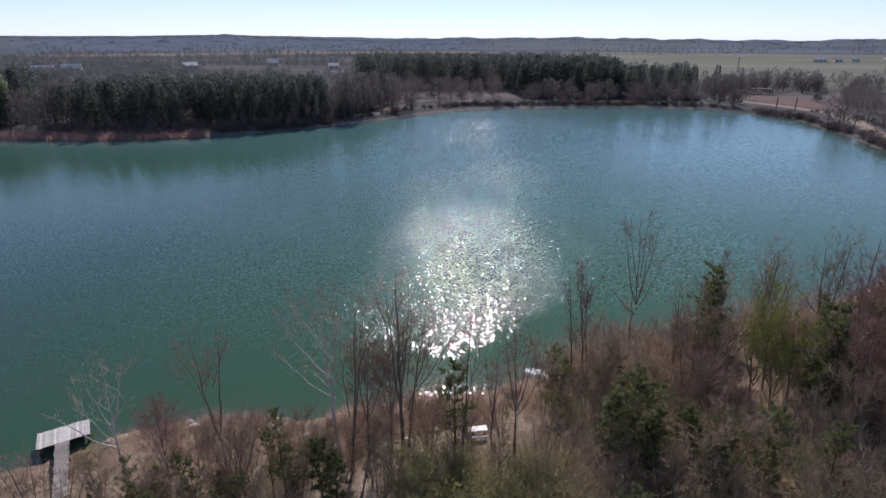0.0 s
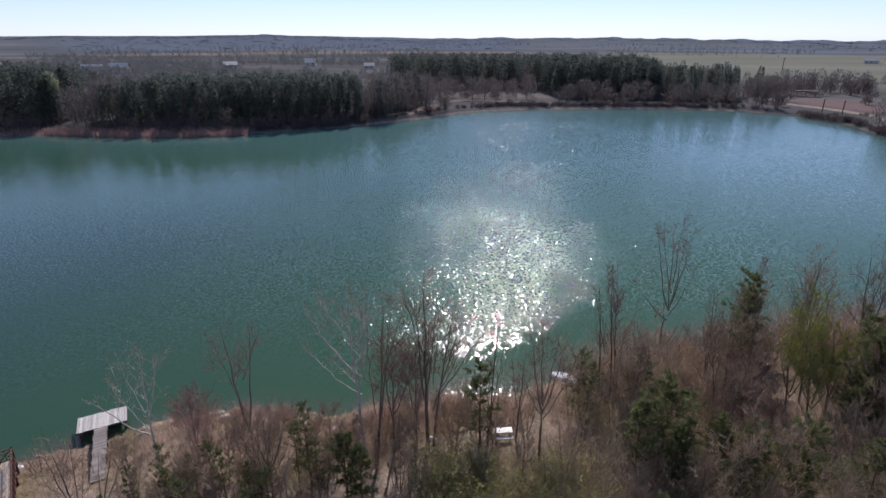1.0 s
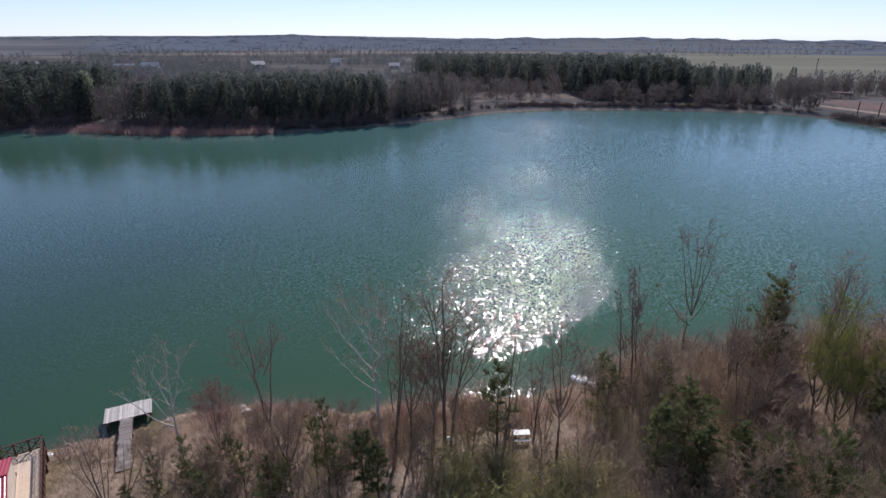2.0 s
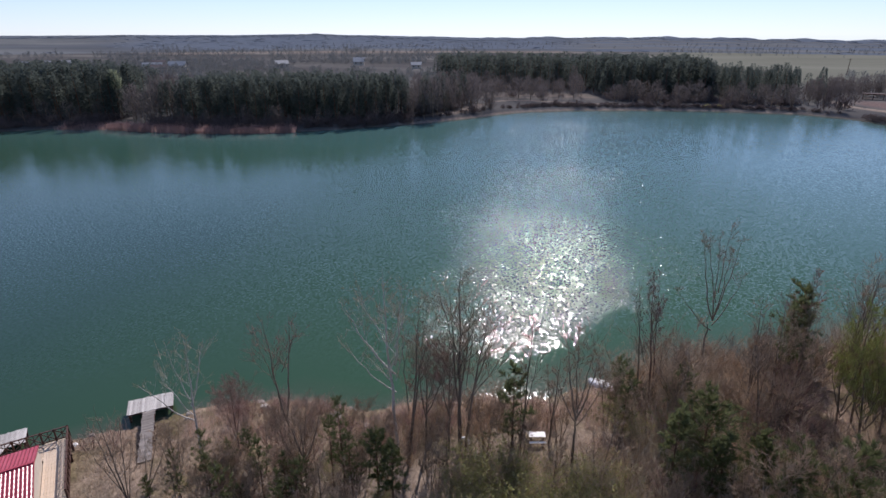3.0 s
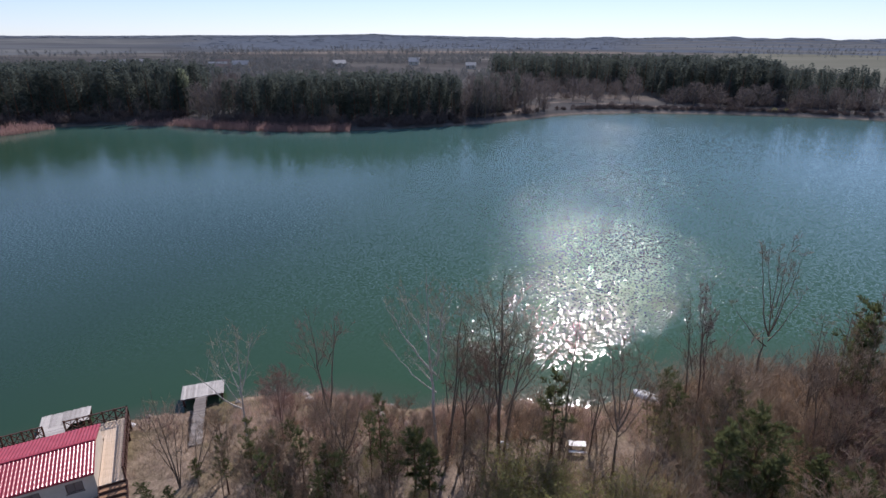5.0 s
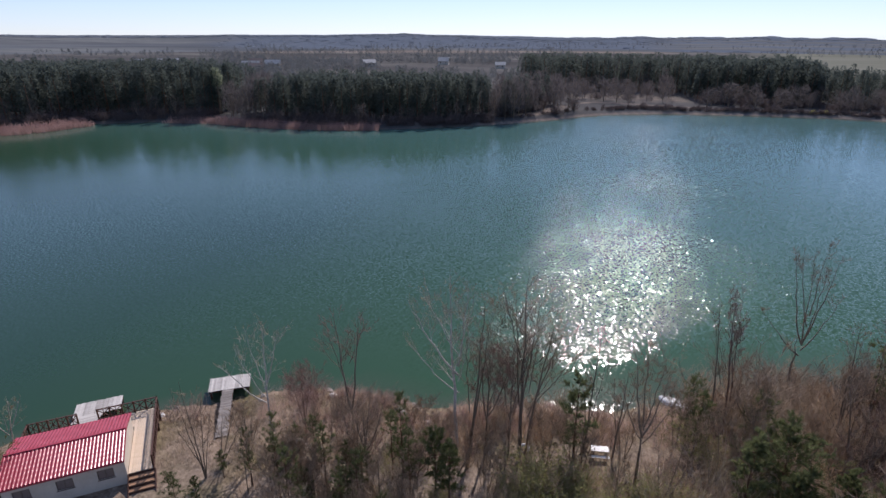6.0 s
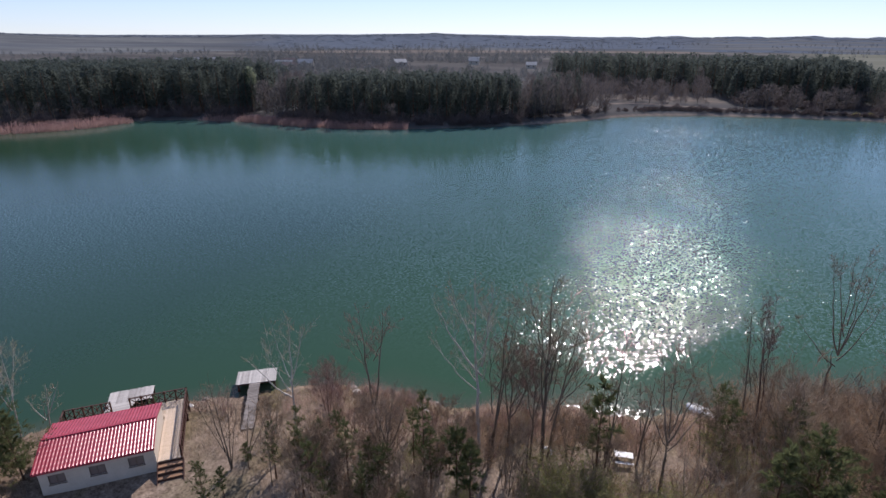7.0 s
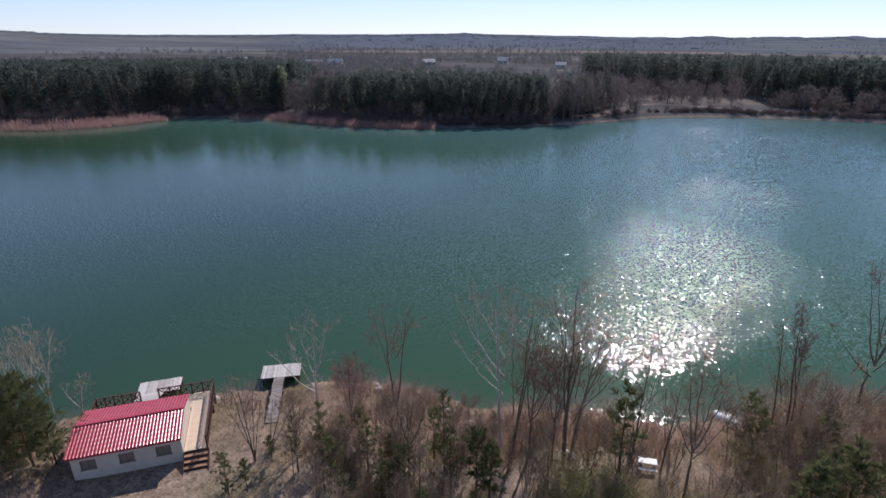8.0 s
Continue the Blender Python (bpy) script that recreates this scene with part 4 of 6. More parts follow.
plants(PINES, 6.0, [
    (-7.9, 21.8, 5.2, 1.2), (-6.9, 21.2, 5.0, 1.2), (-1.2, 27.2, 6.4, 1.1),
    (7.4, 24.9, 6.6, 1.1), (11.8, 25.8, 5.0, 1.2), (23.3, 34.2, 7.9, 1), (24.7, 33.0, 7.0, 1.1), (27.7, 34.5, 6.2, 1.1), (22.0, 31.0, 6.6, 1),
    (5.3, 33.6, 4.1, 1.1),
    (-20.3, 15.9, 3.2, 0.9), (-19.6, 16.6, 2.4, 1), (-19.9, 18.9, 2.1, 1.1), (12.1, 23.0, 5.4, 1.1), (9.0, 31.8, 5.0, 1.2), (5.6, 31.0, 4.6, 1.2),
])
plants(LEGGY_PINES, 6.0, [
    (-9.9, 21.9, 6.6, 0.9), (-10.7, 22.2, 5.0, 1), (-9.2, 21.3, 4.8, 1), (-16.9, 20.0, 4.8, 1.1), (-14.9, 20.9, 4.4, 1.1), (-15.9, 20.6, 4.0, 1),
    (-13.5, 19.8, 5.2, 1), (-12.6, 20.4, 3.8, 1), (-18.0, 19.0, 4.2, 1.1), (-15.6, 18.4, 5.0, 1), (-14.3, 17.6, 5.4, 1), (-11.2, 19.2, 4.6, 1),
])
plants(BROAD_PINES, 6.5, [
    (-32.6, 12.5, 6.5, 1), (-33.8, 12.0, 6.9, 1), (-31.6, 13.2, 4.6, 1), (-34.6, 13.2, 5.6, 1), (9.2, 26.6, 6.6, 0.9), (26.2, 32.4, 7.0, 1), (15.6, 24.6, 6.0, 0.9),
])
plants(GREY_BUSH, 3.0, [
    (17.4, 30.6, 3.0, 1.2), (18.8, 30.0, 3.2, 1.2), (20.2, 31.0, 3.0, 1.2), (21.4, 29.6, 3.4, 1.2), (16.2, 29.2, 3.0, 1.2), (19.4, 28.0, 3.2, 1.2),
    (29.0, 45.2, 3.2, 1.3), (27.2, 44.2, 3.0, 1.3), (31.0, 46.4, 3.2, 1.3), (25.2, 43.2, 3.0, 1.2), (15.2, 40.2, 2.4, 1.2), (13.2, 39.6, 2.2, 1.2),
])
plants(PALE_BUSH, 3.0, [
    (21.1, 28.4, 4.0, 1.3), (22.6, 28.0, 3.6, 1.3), (18.0, 27.4, 3.2, 1.2), (23.6, 29.6, 3.4, 1.2),
])
plants(RED_BUSH, 2.2, [
    (16.0, 32.6, 3.4, 1.3), (17.0, 32.0, 3.0, 1.2), (15.0, 32.4, 2.8, 1.2), (18.2, 32.2, 2.6, 1.2),
    (-26.6, 23.4, 1.6, 1.2), (-27.4, 22.6, 1.5, 1.2), (-25.4, 22.9, 1.3, 1.2), (-28.2, 21.6, 1.4, 1.1),
    (28.2, 45.6, 3.0, 1.3), (30.2, 46.8, 3.0, 1.2), (26.0, 44.2, 2.6, 1.2), (17.2, 41.2, 2.4, 1.2), (14.2, 40.4, 2.2, 1.2), (33.0, 47.6, 3.0, 1.2),
])

# bushes: reddish by the water, tan on the bank, grey and olive in the wood
scatter(RED_BUSH, 2.2, 28, (14, 40), (25, 36), (1.0, 2.3), 101, clear_of_yard)
scatter(RED_BUSH, 2.2, 11, (-16, 16), (28, 34), (1.2, 2.2), 102)
scatter(TAN_BUSH, 2.4, 38, (-18, 40), (22, 34), (1.1, 2.4), 103, clear_of_yard)
scatter(TAN_BUSH, 2.4, 8, (62, 72), (30, 42), (1.2, 2.4), 104, clear_of_yard)
scatter(GREY_BUSH, 3.0, 34, (-44, -9), (16, 40), (2.5, 4.8), 105)
scatter(GREY_BUSH, 3.0, 3, (8, 42), (18, 28), (1.4, 2.6), 106, clear_of_yard)
scatter(OLIVE_BUSH, 3.0, 34, (-10, 9), (20, 24.5), (2.2, 3.5), 107)
scatter(OLIVE_BUSH, 3.0, 22, (-44, -10), (18, 31), (2.4, 4.2), 108)
scatter(OLIVE_BUSH, 3.0, 3, (12, 40), (21, 25), (1.4, 2.6), 109, clear_of_yard)
scatter(PINES, 6.0, 9, (-44, -14), (16, 24), (3.5, 5.5), 110)
scatter(PINES, 6.0, 6, (-44, -16), (24, 33), (4.2, 5.6), 111)
scatter(TAN_BUSH, 2.4, 36, (-44, -9), (16, 34), (2.0, 4.0), 117)
scatter(RED_BUSH, 2.2, 14, (-44, -9), (20, 36), (2.0, 4.2), 118)
scatter(TALL, 12.0, 12, (-46, -20), (36, 52), (8.0, 10.5), 113)
scatter(REDTOP, 10.0, 14, (-46, -22), (34, 56), (7.5, 10.5), 114)
scatter(GREY_BUSH, 3.0, 30, (-46, -14), (34, 60), (3.0, 5.0), 115)
scatter(PINES, 6.0, 8, (-46, -20), (34, 50), (6.0, 9.0), 116)
scatter(TAN_BUSH, 2.4, 16, (-24, -11), (34, 43), (2.0, 3.6), 119)
scatter(GREY_BUSH, 3.0, 14, (-26, -11), (33, 43), (2.5, 4.2), 120)
scatter(PALE_BUSH, 3.0, 36, (-44, -6), (17, 36), (2.5, 4.8), 121)
scatter(PALE_BUSH, 3.0, 9, (-6, 40), (19, 30), (1.4, 2.8), 122, clear_of_yard)
scatter(GREY_BUSH, 3.0, 26, (-40, -24), (38, 52), (2.6, 4.6), 123)
scatter(TAN_BUSH, 2.4, 18, (-40, -22), (38, 50), (2.4, 4.0), 124)
scatter(GREY_BUSH, 3.0, 4, (18, 38), (19, 26), (1.4, 2.6), 125, clear_of_yard)
scatter(PALE_BUSH, 3.0, 7, (14, 38), (19, 27), (1.4, 2.6), 126, clear_of_yard)
scatter(SAPLING, 6.0, 12, (12, 38), (20, 26), (2.6, 4.6), 127, clear_of_yard)
scatter(SAPLING, 6.0, 16, (16, 39), (21, 27.5), (2.0, 4.0), 139, clear_of_yard)
scatter(LEGGY_PINES, 6.0, 13, (27, 43), (18.5, 23.5), (2.8, 4.6), 141, clear_of_yard)
scatter(SAPLING, 6.0, 18, (24, 44), (18.5, 25), (3.0, 5.0), 142, clear_of_yard)
scatter(SAPLING, 6.0, 12, (-6, 14), (22, 30), (2.4, 4.6), 140)
scatter(SAPLING, 6.0, 14, (-44, -12), (22, 40), (4.5, 8.0), 112)
scatter(TAN_BUSH, 2.4, 13, (20, 46), (17, 23), (1.2, 2.4), 131, clear_of_yard)
scatter(OLIVE_BUSH, 3.0, 10, (20, 45), (17, 22.5), (1.2, 2.2), 132, clear_of_yard)
scatter(RED_BUSH, 2.2, 12, (12, 38), (26, 31), (1.0, 1.8), 133, clear_of_yard)
scatter(RED_BUSH, 2.2, 56, (8, 37), (27, 35), (0.6, 1.3), 137, by_water)
scatter(TAN_BUSH, 2.4, 34, (-4, 37), (26, 35), (0.6, 1.3), 138, by_water)
scatter(GREY_BUSH, 3.0, 12, (-4, 26), (21, 27), (1.2, 2.4), 134)
scatter(PALE_BUSH, 3.0, 9, (-4, 40), (18, 29), (1.2, 2.4), 135, clear_of_yard)
scatter(OLIVE_BUSH, 3.0, 12, (-14, 12), (18, 22), (2.0, 3.0), 136)
for ob in PATTERNS:
    drop_pattern(ob)

# ---- the woods beyond the lake ----
def far_pine_soup(seed, height=15.0, sprays=820):
    rng = random.Random(seed)
    s = Soup()
    base = rng.uniform(0.06, 0.2)
    for _ in range(sprays):
        f = base + (1 - base) * rng.random() ** 0.9
        rr = height * 0.235 * (1.05 - f) ** 0.6 * math.sqrt(rng.uniform(0.15, 1))
        a = rng.uniform(0, 6.28)
        p = Vector((math.cos(a) * rr, math.sin(a) * rr, f * height))
        d = Vector((math.cos(a), math.sin(a), rng.uniform(-0.1, 0.7)))
        s.blade(p, turned(d.normalized(), rng, 0.5), rng.uniform(0.45, 1.1), rng.uniform(0.22, 0.44), rvec(rng))
    t = Soup()
    t.tube([Vector((0, 0, -0.4)), Vector((0.1, 0, height * 0.5)), Vector((0, 0.1, height * 0.93))], [0.2, 0.14, 0.04], 5)
    return s, t


def bare_far_soup(seed, height=9.0, n=260, w0=0.08, w1=0.2):
    rng = random.Random(seed)
    s, t = Soup(), Soup()
    t.tube([Vector((0, 0, -0.3)), Vector((0.1, 0, height * 0.4)), Vector((0.1, 0.1, height * 0.85))], [0.14, 0.09, 0.03], 5)
    for k in range(9):
        a = rng.uniform(0, 6.28)
        f = rng.uniform(0.15, 0.6)
        t.tube([Vector((0, 0, f * height)), Vector((math.cos(a) * 0.9, math.sin(a) * 0.9, (f + 0.16) * height)), Vector((math.cos(a) * 1.5, math.sin(a) * 1.5, (f + 0.34) * height))], [0.06, 0.04, 0.015], 3)
    for _ in range(n):
        f = 0.15 + 0.82 * rng.random()
        rr = height * 0.28 * math.sin(min(1, f * 0.95 + 0.05) * math.pi) ** 0.6 * math.sqrt(rng.random())
        a = rng.uniform(0, 6.28)
        p = Vector((math.cos(a) * rr, math.sin(a) * rr, f * height))
        d = Vector((math.cos(a) * 0.5, math.sin(a) * 0.5, 1)).normalized()
        s.blade(p, turned(d, rng, 0.5), rng.uniform(0.7, 1.6), rng.uniform(w0, w1), rvec(rng))
    return s, t


def as_tris(soup):
    tri = []
    for f in soup.f:
        tri.append(f[:3])
        if len(f) == 4:
            tri.append((f[0], f[2], f[3]))
    return np.array(soup.v, float), np.array(tri, int)


def merged(name, patterns, spots, material):
    """One mesh of many plants, for woods that nobody could count. spots: x, y, height factor."""
    rng = random.Random(len(spots))
    vs, fs, n = [], [], 0
    for x, y, k in spots:
        v, f = patterns[rng.randrange(len(patterns))]
        a = rng.uniform(0, 6.28)
        c, s = math.cos(a), math.sin(a)
        w = k * rng.uniform(0.85, 1.2)
        q = np.stack([(v[:, 0] * c - v[:, 1] * s) * w + x, (v[:, 0] * s + v[:, 1] * c) * w + y, v[:, 2] * k + ground_at(x, y)], 1)
        vs.append(q)
        fs.append(f + n)
        n += len(q)
    me = mesh_of(name, np.concatenate(vs), np.concatenate(fs))
    me.materials.append(material)
    return me


def in_poly(x, y, poly):
    c = False
    for (ax, ay), (bx, by) in zip(poly, poly[1:] + poly[:1]):
        if (ay > y) != (by > y) and x < (bx - ax) * (y - ay) / (by - ay) + ax:
            c = not c
    return c


def spots_in(poly, spacing, seed, heights, clear=()):
    rng = random.Random(seed)
    xs, ys = [p[0] for p in poly], [p[1] for p in poly]
    out = []
    x = min(xs)
    while x < max(xs):
        y = min(ys)
        while y < max(ys):
            px, py = x + rng.uniform(-0.5, 0.5) * spacing, y + rng.uniform(-0.5, 0.5) * spacing
            if in_poly(px, py, poly) and not any(in_poly(px, py, c) for c in clear):
                out.append((px, py, rng.uniform(*heights)))
            y += spacing
        x += spacing
    return out


def make_wood(label, poly, spacing, seed, heights, edge, clear=()):
    """A pine wood: the trees at its edge stand singly, the rest is one mass."""
    spots = [s for s in spots_in(poly, spacing, seed, heights, clear) if float(shore_distance(np.array([s[0]]), np.array([s[1]]))[0]) > 3]
    spots.sort(key=lambda s: float(shore_distance(np.array([s[0]]), np.array([s[1]]))[0]))
    rng = random.Random(seed)
    for x, y, k in spots[:edge]:
        ob = copy_thing(FAR_PINES[rng.randrange(len(FAR_PINES))], pose(x, y, ground_at(x, y), 0, 0, rng.uniform(0, 360)))
        ob.scale = (k * rng.uniform(0.9, 1.15), k * rng.uniform(0.9, 1.15), k)
    rest = spots[edge:]
    mass = new("pine_wood")
    tagged(mass, label, "wood", kind="stuff")
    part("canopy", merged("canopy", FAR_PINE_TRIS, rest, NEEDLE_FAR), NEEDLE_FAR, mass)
    part("trunk", merged("trunk", FAR_TRUNK_TRIS, rest, BARK_PINE), BARK_PINE, mass)


FAR_PINES, FAR_PINE_TRIS, FAR_TRUNK_TRIS = [], [], []
for k in range(4):
    s, t = far_pine_soup(200 + k)
    root = thing("pine", pose(0, 0, -60), "tall dark pine at the edge of the far wood", "pine", "pines across the lake")
    part("trunk", t.mesh("trunk"), BARK_PINE, root)
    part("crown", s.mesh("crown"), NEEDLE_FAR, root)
    FAR_PINES.append(root)
    FAR_PINE_TRIS.append(as_tris(far_pine_soup(210 + k, 15.0, 430)[0]))
    FAR_TRUNK_TRIS.append(as_tris(t))
make_wood("dark pine wood behind the reeds across the lake", [(-126.2, 142.7), (-144.0, 137.7), (-164.8, 123.5), (-169.1, 108.8), (-196.9, 89.6), (-241.1, 52.9), (-285.6, 79.8), (-243.8, 153.0), (-179.0, 181.4), (-133.9, 170.0)], 4.0, 301, (0.82, 1.0), 80)
make_wood("dark block of pines at the water across the lake", [(-112.3, 141.4), (-93.7, 141.1), (-69.3, 148.2), (-46.9, 165.0), (-50.7, 182.6), (-78.5, 185.0), (-113.5, 176.8)], 3.4, 302, (0.72, 0.84), 70)
make_wood("broad dark pine wood above the far shore", [(-62, 262), (-24, 259), (10.5, 257), (17, 233), (56, 233), (58, 296), (-60, 296)], 4.0, 303, (0.84, 1.02), 60)
make_wood("lower end of the pine wood above the far shore", [(53, 233), (79, 229), (93, 236), (88, 250), (59, 290)], 4.2, 304, (0.62, 0.85), 24)
make_wood("dark pines among bare trees on the far spit", [(-50, 170), (-41, 168), (-33, 185), (-33, 205), (-48, 206)], 5.2, 305, (0.42, 0.74), 16)
for ob in FAR_PINES:
    drop_pattern(ob)

FAR_BARE = []
BARE_TRIS, BARE_TRUNK_TRIS, BARE_CROWN_TRIS = [], [], []
for k in range(4):
    s, t = bare_far_soup(220 + k)
    tw = TWIG_FAR
    root = thing("bare_tree", pose(0, 0, -60), "leafless brown tree on the far shore", "tree", "bare trees across the lake")
    part("trunk", t.mesh("trunk"), BARK, root)
    part("crown", s.mesh("crown"), tw, root)
    FAR_BARE.append(root)
    BARE_TRIS.append(as_tris(bare_far_soup(240 + k, 7.0, 64, 0.24, 0.6)[0]))
    BARE_TRUNK_TRIS.append(as_tris(t))
    BARE_CROWN_TRIS.append(as_tris(s))


def bare_belt(poly, spacing, seed, heights):
    rng = random.Random(seed)
    for x, y, k in spots_in(poly, spacing, seed, heights):
        if float(shore_distance(np.array([x]), np.array([y]))[0]) < 1.5:
            continue
        ob = copy_thing(FAR_BARE[rng.randrange(4)], pose(x, y, ground_at(x, y), 0, 0, rng.uniform(0, 360)))
        ob.scale = (k, k, k * rng.uniform(0.85, 1.15))


bare_belt([(-47.8, 159.7), (-37.6, 169.8), (-29.4, 182.4), (-30.6, 208.5), (-49.0, 203.5)], 4.6, 311, (0.8, 1.25))
bare_belt([(-127.2, 139.1), (-113.3, 137.8), (-112.9, 161.9), (-126.7, 161.4)], 4.6, 312, (0.9, 1.3))
bare_belt([(-108.6, 138.8), (-93.7, 136.6), (-69.3, 144.6), (-48.8, 159.6), (-48.8, 165.0), (-71.2, 149.9), (-93.6, 142.9), (-110.4, 143.3)], 4.2, 317, (0.3, 0.7))
bare_belt([(-198.1, 84.0), (-169.5, 97.8), (-161.2, 120.0), (-142.2, 134.1), (-127.2, 138.2), (-127.2, 141.8), (-143.9, 138.6), (-164.7, 125.3), (-173.0, 103.2), (-199.7, 89.6)], 5.0, 318, (0.3, 0.8))


def thicket(label, poly, spacing, seed, heights):
    """Close-grown bare trees that nobody could count."""
    root = new("thicket")
    tagged(root, label, "thicket", kind="stuff")
    spots = [q for q in spots_in(poly, spacing, seed, heights) if float(shore_distance(np.array([q[0]]), np.array([q[1]]))[0]) > 1.5]
    part("trunk", merged("trunk", BARE_TRUNK_TRIS, spots, BARK), BARK, root)
    part("crown", merged("crown", BARE_CROWN_TRIS, spots, TWIG_FAR), TWIG_FAR, root)


def far_bush_soup(seed):
    """A dense leafless bush, 3 m high and 4 m wide."""
    rng = random.Random(seed)
    s, t = Soup(), Soup()
    for k in range(7):
        a = rng.uniform(0, 6.28)
        t.tube([Vector((0, 0, -0.2)), Vector((math.cos(a) * 0.5, math.sin(a) * 0.5, 1.0)), Vector((math.cos(a) * 1.0, math.sin(a) * 1.0, 2.1))], [0.06, 0.04, 0.012], 3)
    lobes = [(rng.uniform(-0.9, 0.9), rng.uniform(-0.9, 0.9), rng.uniform(0.7, 1.0)) for _ in range(4)]
    for _ in range(300):
        lx, ly, lk = lobes[rng.randrange(4)]
        d = rvec(rng)
        d.z = abs(d.z)
        q = rng.uniform(0.45, 1.0)
        p = Vector((lx + d.x * 1.2 * q, ly + d.y * 1.2 * q, 0.12 + d.z * 2.3 * lk * q))
        s.blade(p, turned(d + Vector((0, 0, 0.6)), rng, 0.6), rng.uniform(0.3, 0.75), rng.uniform(0.07, 0.2), rvec(rng))
    return s, t


FAR_BUSH, FAR_BUSH_TRIS = [], []
for k in range(4):
    s, t = far_bush_soup(270 + k)
    root = thing("bush", pose(0, 0, -60), "dark leafless bush on the far shore", "bush", "bushes across the lake")
    part("stem", t.mesh("stem"), BARK, root)
    part("crown", s.mesh("crown"), TWIG_DARK, root)
    FAR_BUSH.append(root)
    FAR_BUSH_TRIS.append(as_tris(s))


def set_far(kinds, rows, height, width, seed):
    """Single plants of the far shore: x, y, height, width."""
    rng = random.Random(seed)
    for x, y, h, w in rows:
        ob = copy_thing(kinds[rng.randrange(4)], pose(x, y, ground_at(x, y), 0, 0, rng.uniform(0, 360)))
        ob.scale = (w / width, w / width, h / height)


def bush_belt(points, depth, spacing, heights, seed):
    """A loose row of bushes along the shore."""
    rng = random.Random(seed)
    for (ax, ay), (bx, by) in zip(points, points[1:]):
        L = math.hypot(bx - ax, by - ay)
        for k in range(max(1, int(L / spacing))):
            t = (k + rng.random()) * spacing / L
            x, y = ax + (bx - ax) * t + rng.uniform(-1, 1) * depth, ay + (by - ay) * t + rng.uniform(-1, 1) * depth
            if float(shore_distance(np.array([x]), np.array([y]))[0]) > 0.4:
                h = rng.uniform(*heights)
                set_far(FAR_BUSH, [(x, y, h, h * rng.uniform(1.1, 1.9))], 3.0, 4.0, rng.randrange(9999))


def shore_scrub(label, belts, seed):
    """Close scrub that nobody could count, along several lines."""
    rng = random.Random(seed)
    spots = []
    for points, depth, spacing, heights in belts:
        for (ax, ay), (bx, by) in zip(points, points[1:]):
            for k in range(max(1, int(math.hypot(bx - ax, by - ay) / spacing))):
                t = rng.random()
                x, y = ax + (bx - ax) * t + rng.uniform(-1, 1) * depth, ay + (by - ay) * t + rng.uniform(-1, 1) * depth
                if float(shore_distance(np.array([x]), np.array([y]))[0]) > 0.4:
                    spots.append((x, y, rng.uniform(*heights) / 3.0))
    ob = part("shore_scrub", merged("shore_scrub", FAR_BUSH_TRIS, spots, TWIG_DARK), TWIG_DARK)
    tagged(ob, label, "scrub", kind="stuff")


# trees and bushes of the clearing and the landing below the pine wood
set_far(FAR_BARE, [(-41.1, 165.7, 10.3, 5.0), (-40.1, 170.0, 11.3, 4.5), (-38.8, 173.9, 13.0, 4.8), (-41.2, 216.4, 10.4, 5.2), (-25.5, 187.4, 9.5, 5.2), (-23.8, 189.5, 8.5, 5.0),
                   (-27.3, 238.3, 6.8, 3.6), (-30.6, 204.1, 6.9, 6.2), (-17.3, 219.7, 7.8, 8.7), (-12.5, 219.4, 6.5, 7.1), (-7.7, 208.1, 6.1, 5.1), (3.2, 247.1, 10.9, 3.9),
                   (-5.1, 259.5, 6.9, 6.7), (18.1, 217.8, 6.1, 7.2), (24.9, 220.0, 7.9, 7.8), (40.8, 217.4, 6.0, 6.3), (45.6, 217.8, 7.4, 5.4)], 9.0, 5.0, 351)
set_far(FAR_BARE, [(-33, 252, 8, 7), (-24, 256, 7, 6), (-15, 250, 6, 7), (4, 254, 7, 6), (-36, 232, 8, 6), (-46, 226, 9, 6), (57.6, 217.3, 5.4, 5.2), (63.7, 217.6, 5.0, 5.2),
                   (70.5, 216, 5.2, 5.8), (77.3, 216, 6.5, 5.1), (33.0, 217.6, 5.1, 8.5)], 9.0, 5.0, 352)
set_far(FAR_BUSH, [(-33.3, 186.8, 7.1, 3.9), (-28.7, 182.2, 3.1, 6.0), (-2.9, 206.6, 3.1, 4.0), (5.3, 206.6, 3.2, 4.6), (-24.6, 193.0, 5.5, 4.4), (-20.5, 226, 3.0, 5.5), (-9.0, 228, 2.6, 4.0),
                   (-45.0, 176, 4.5, 5.0), (-36.5, 191, 5.5, 5.0), (29.0, 212, 3.2, 5.0), (37.0, 211.4, 4.2, 5.2)], 3.0, 4.0, 353)
bare_belt([(-40, 214), (-26, 221), (0, 220), (9, 222), (9.0, 254), (-45, 262)], 5.0, 357, (0.4, 0.85))
thicket("brown leafless trees in front of the pine wood", [(14, 219), (80, 217), (86, 227), (56, 233), (16, 233)], 4.3, 358, (0.45, 0.85))
bush_belt([(-23.1, 193.2), (-10.8, 200.6), (4.0, 207.0), (29.0, 211.6), (33, 212)], 1.6, 1.3, (0.9, 1.7), 354)
bush_belt([(52, 214), (78, 211.6), (88, 204)], 1.5, 1.6, (0.8, 1.7), 355)
bush_belt([(-38, 171), (-30, 182), (-24, 192)], 1.4, 2.2, (0.9, 2.2), 356)
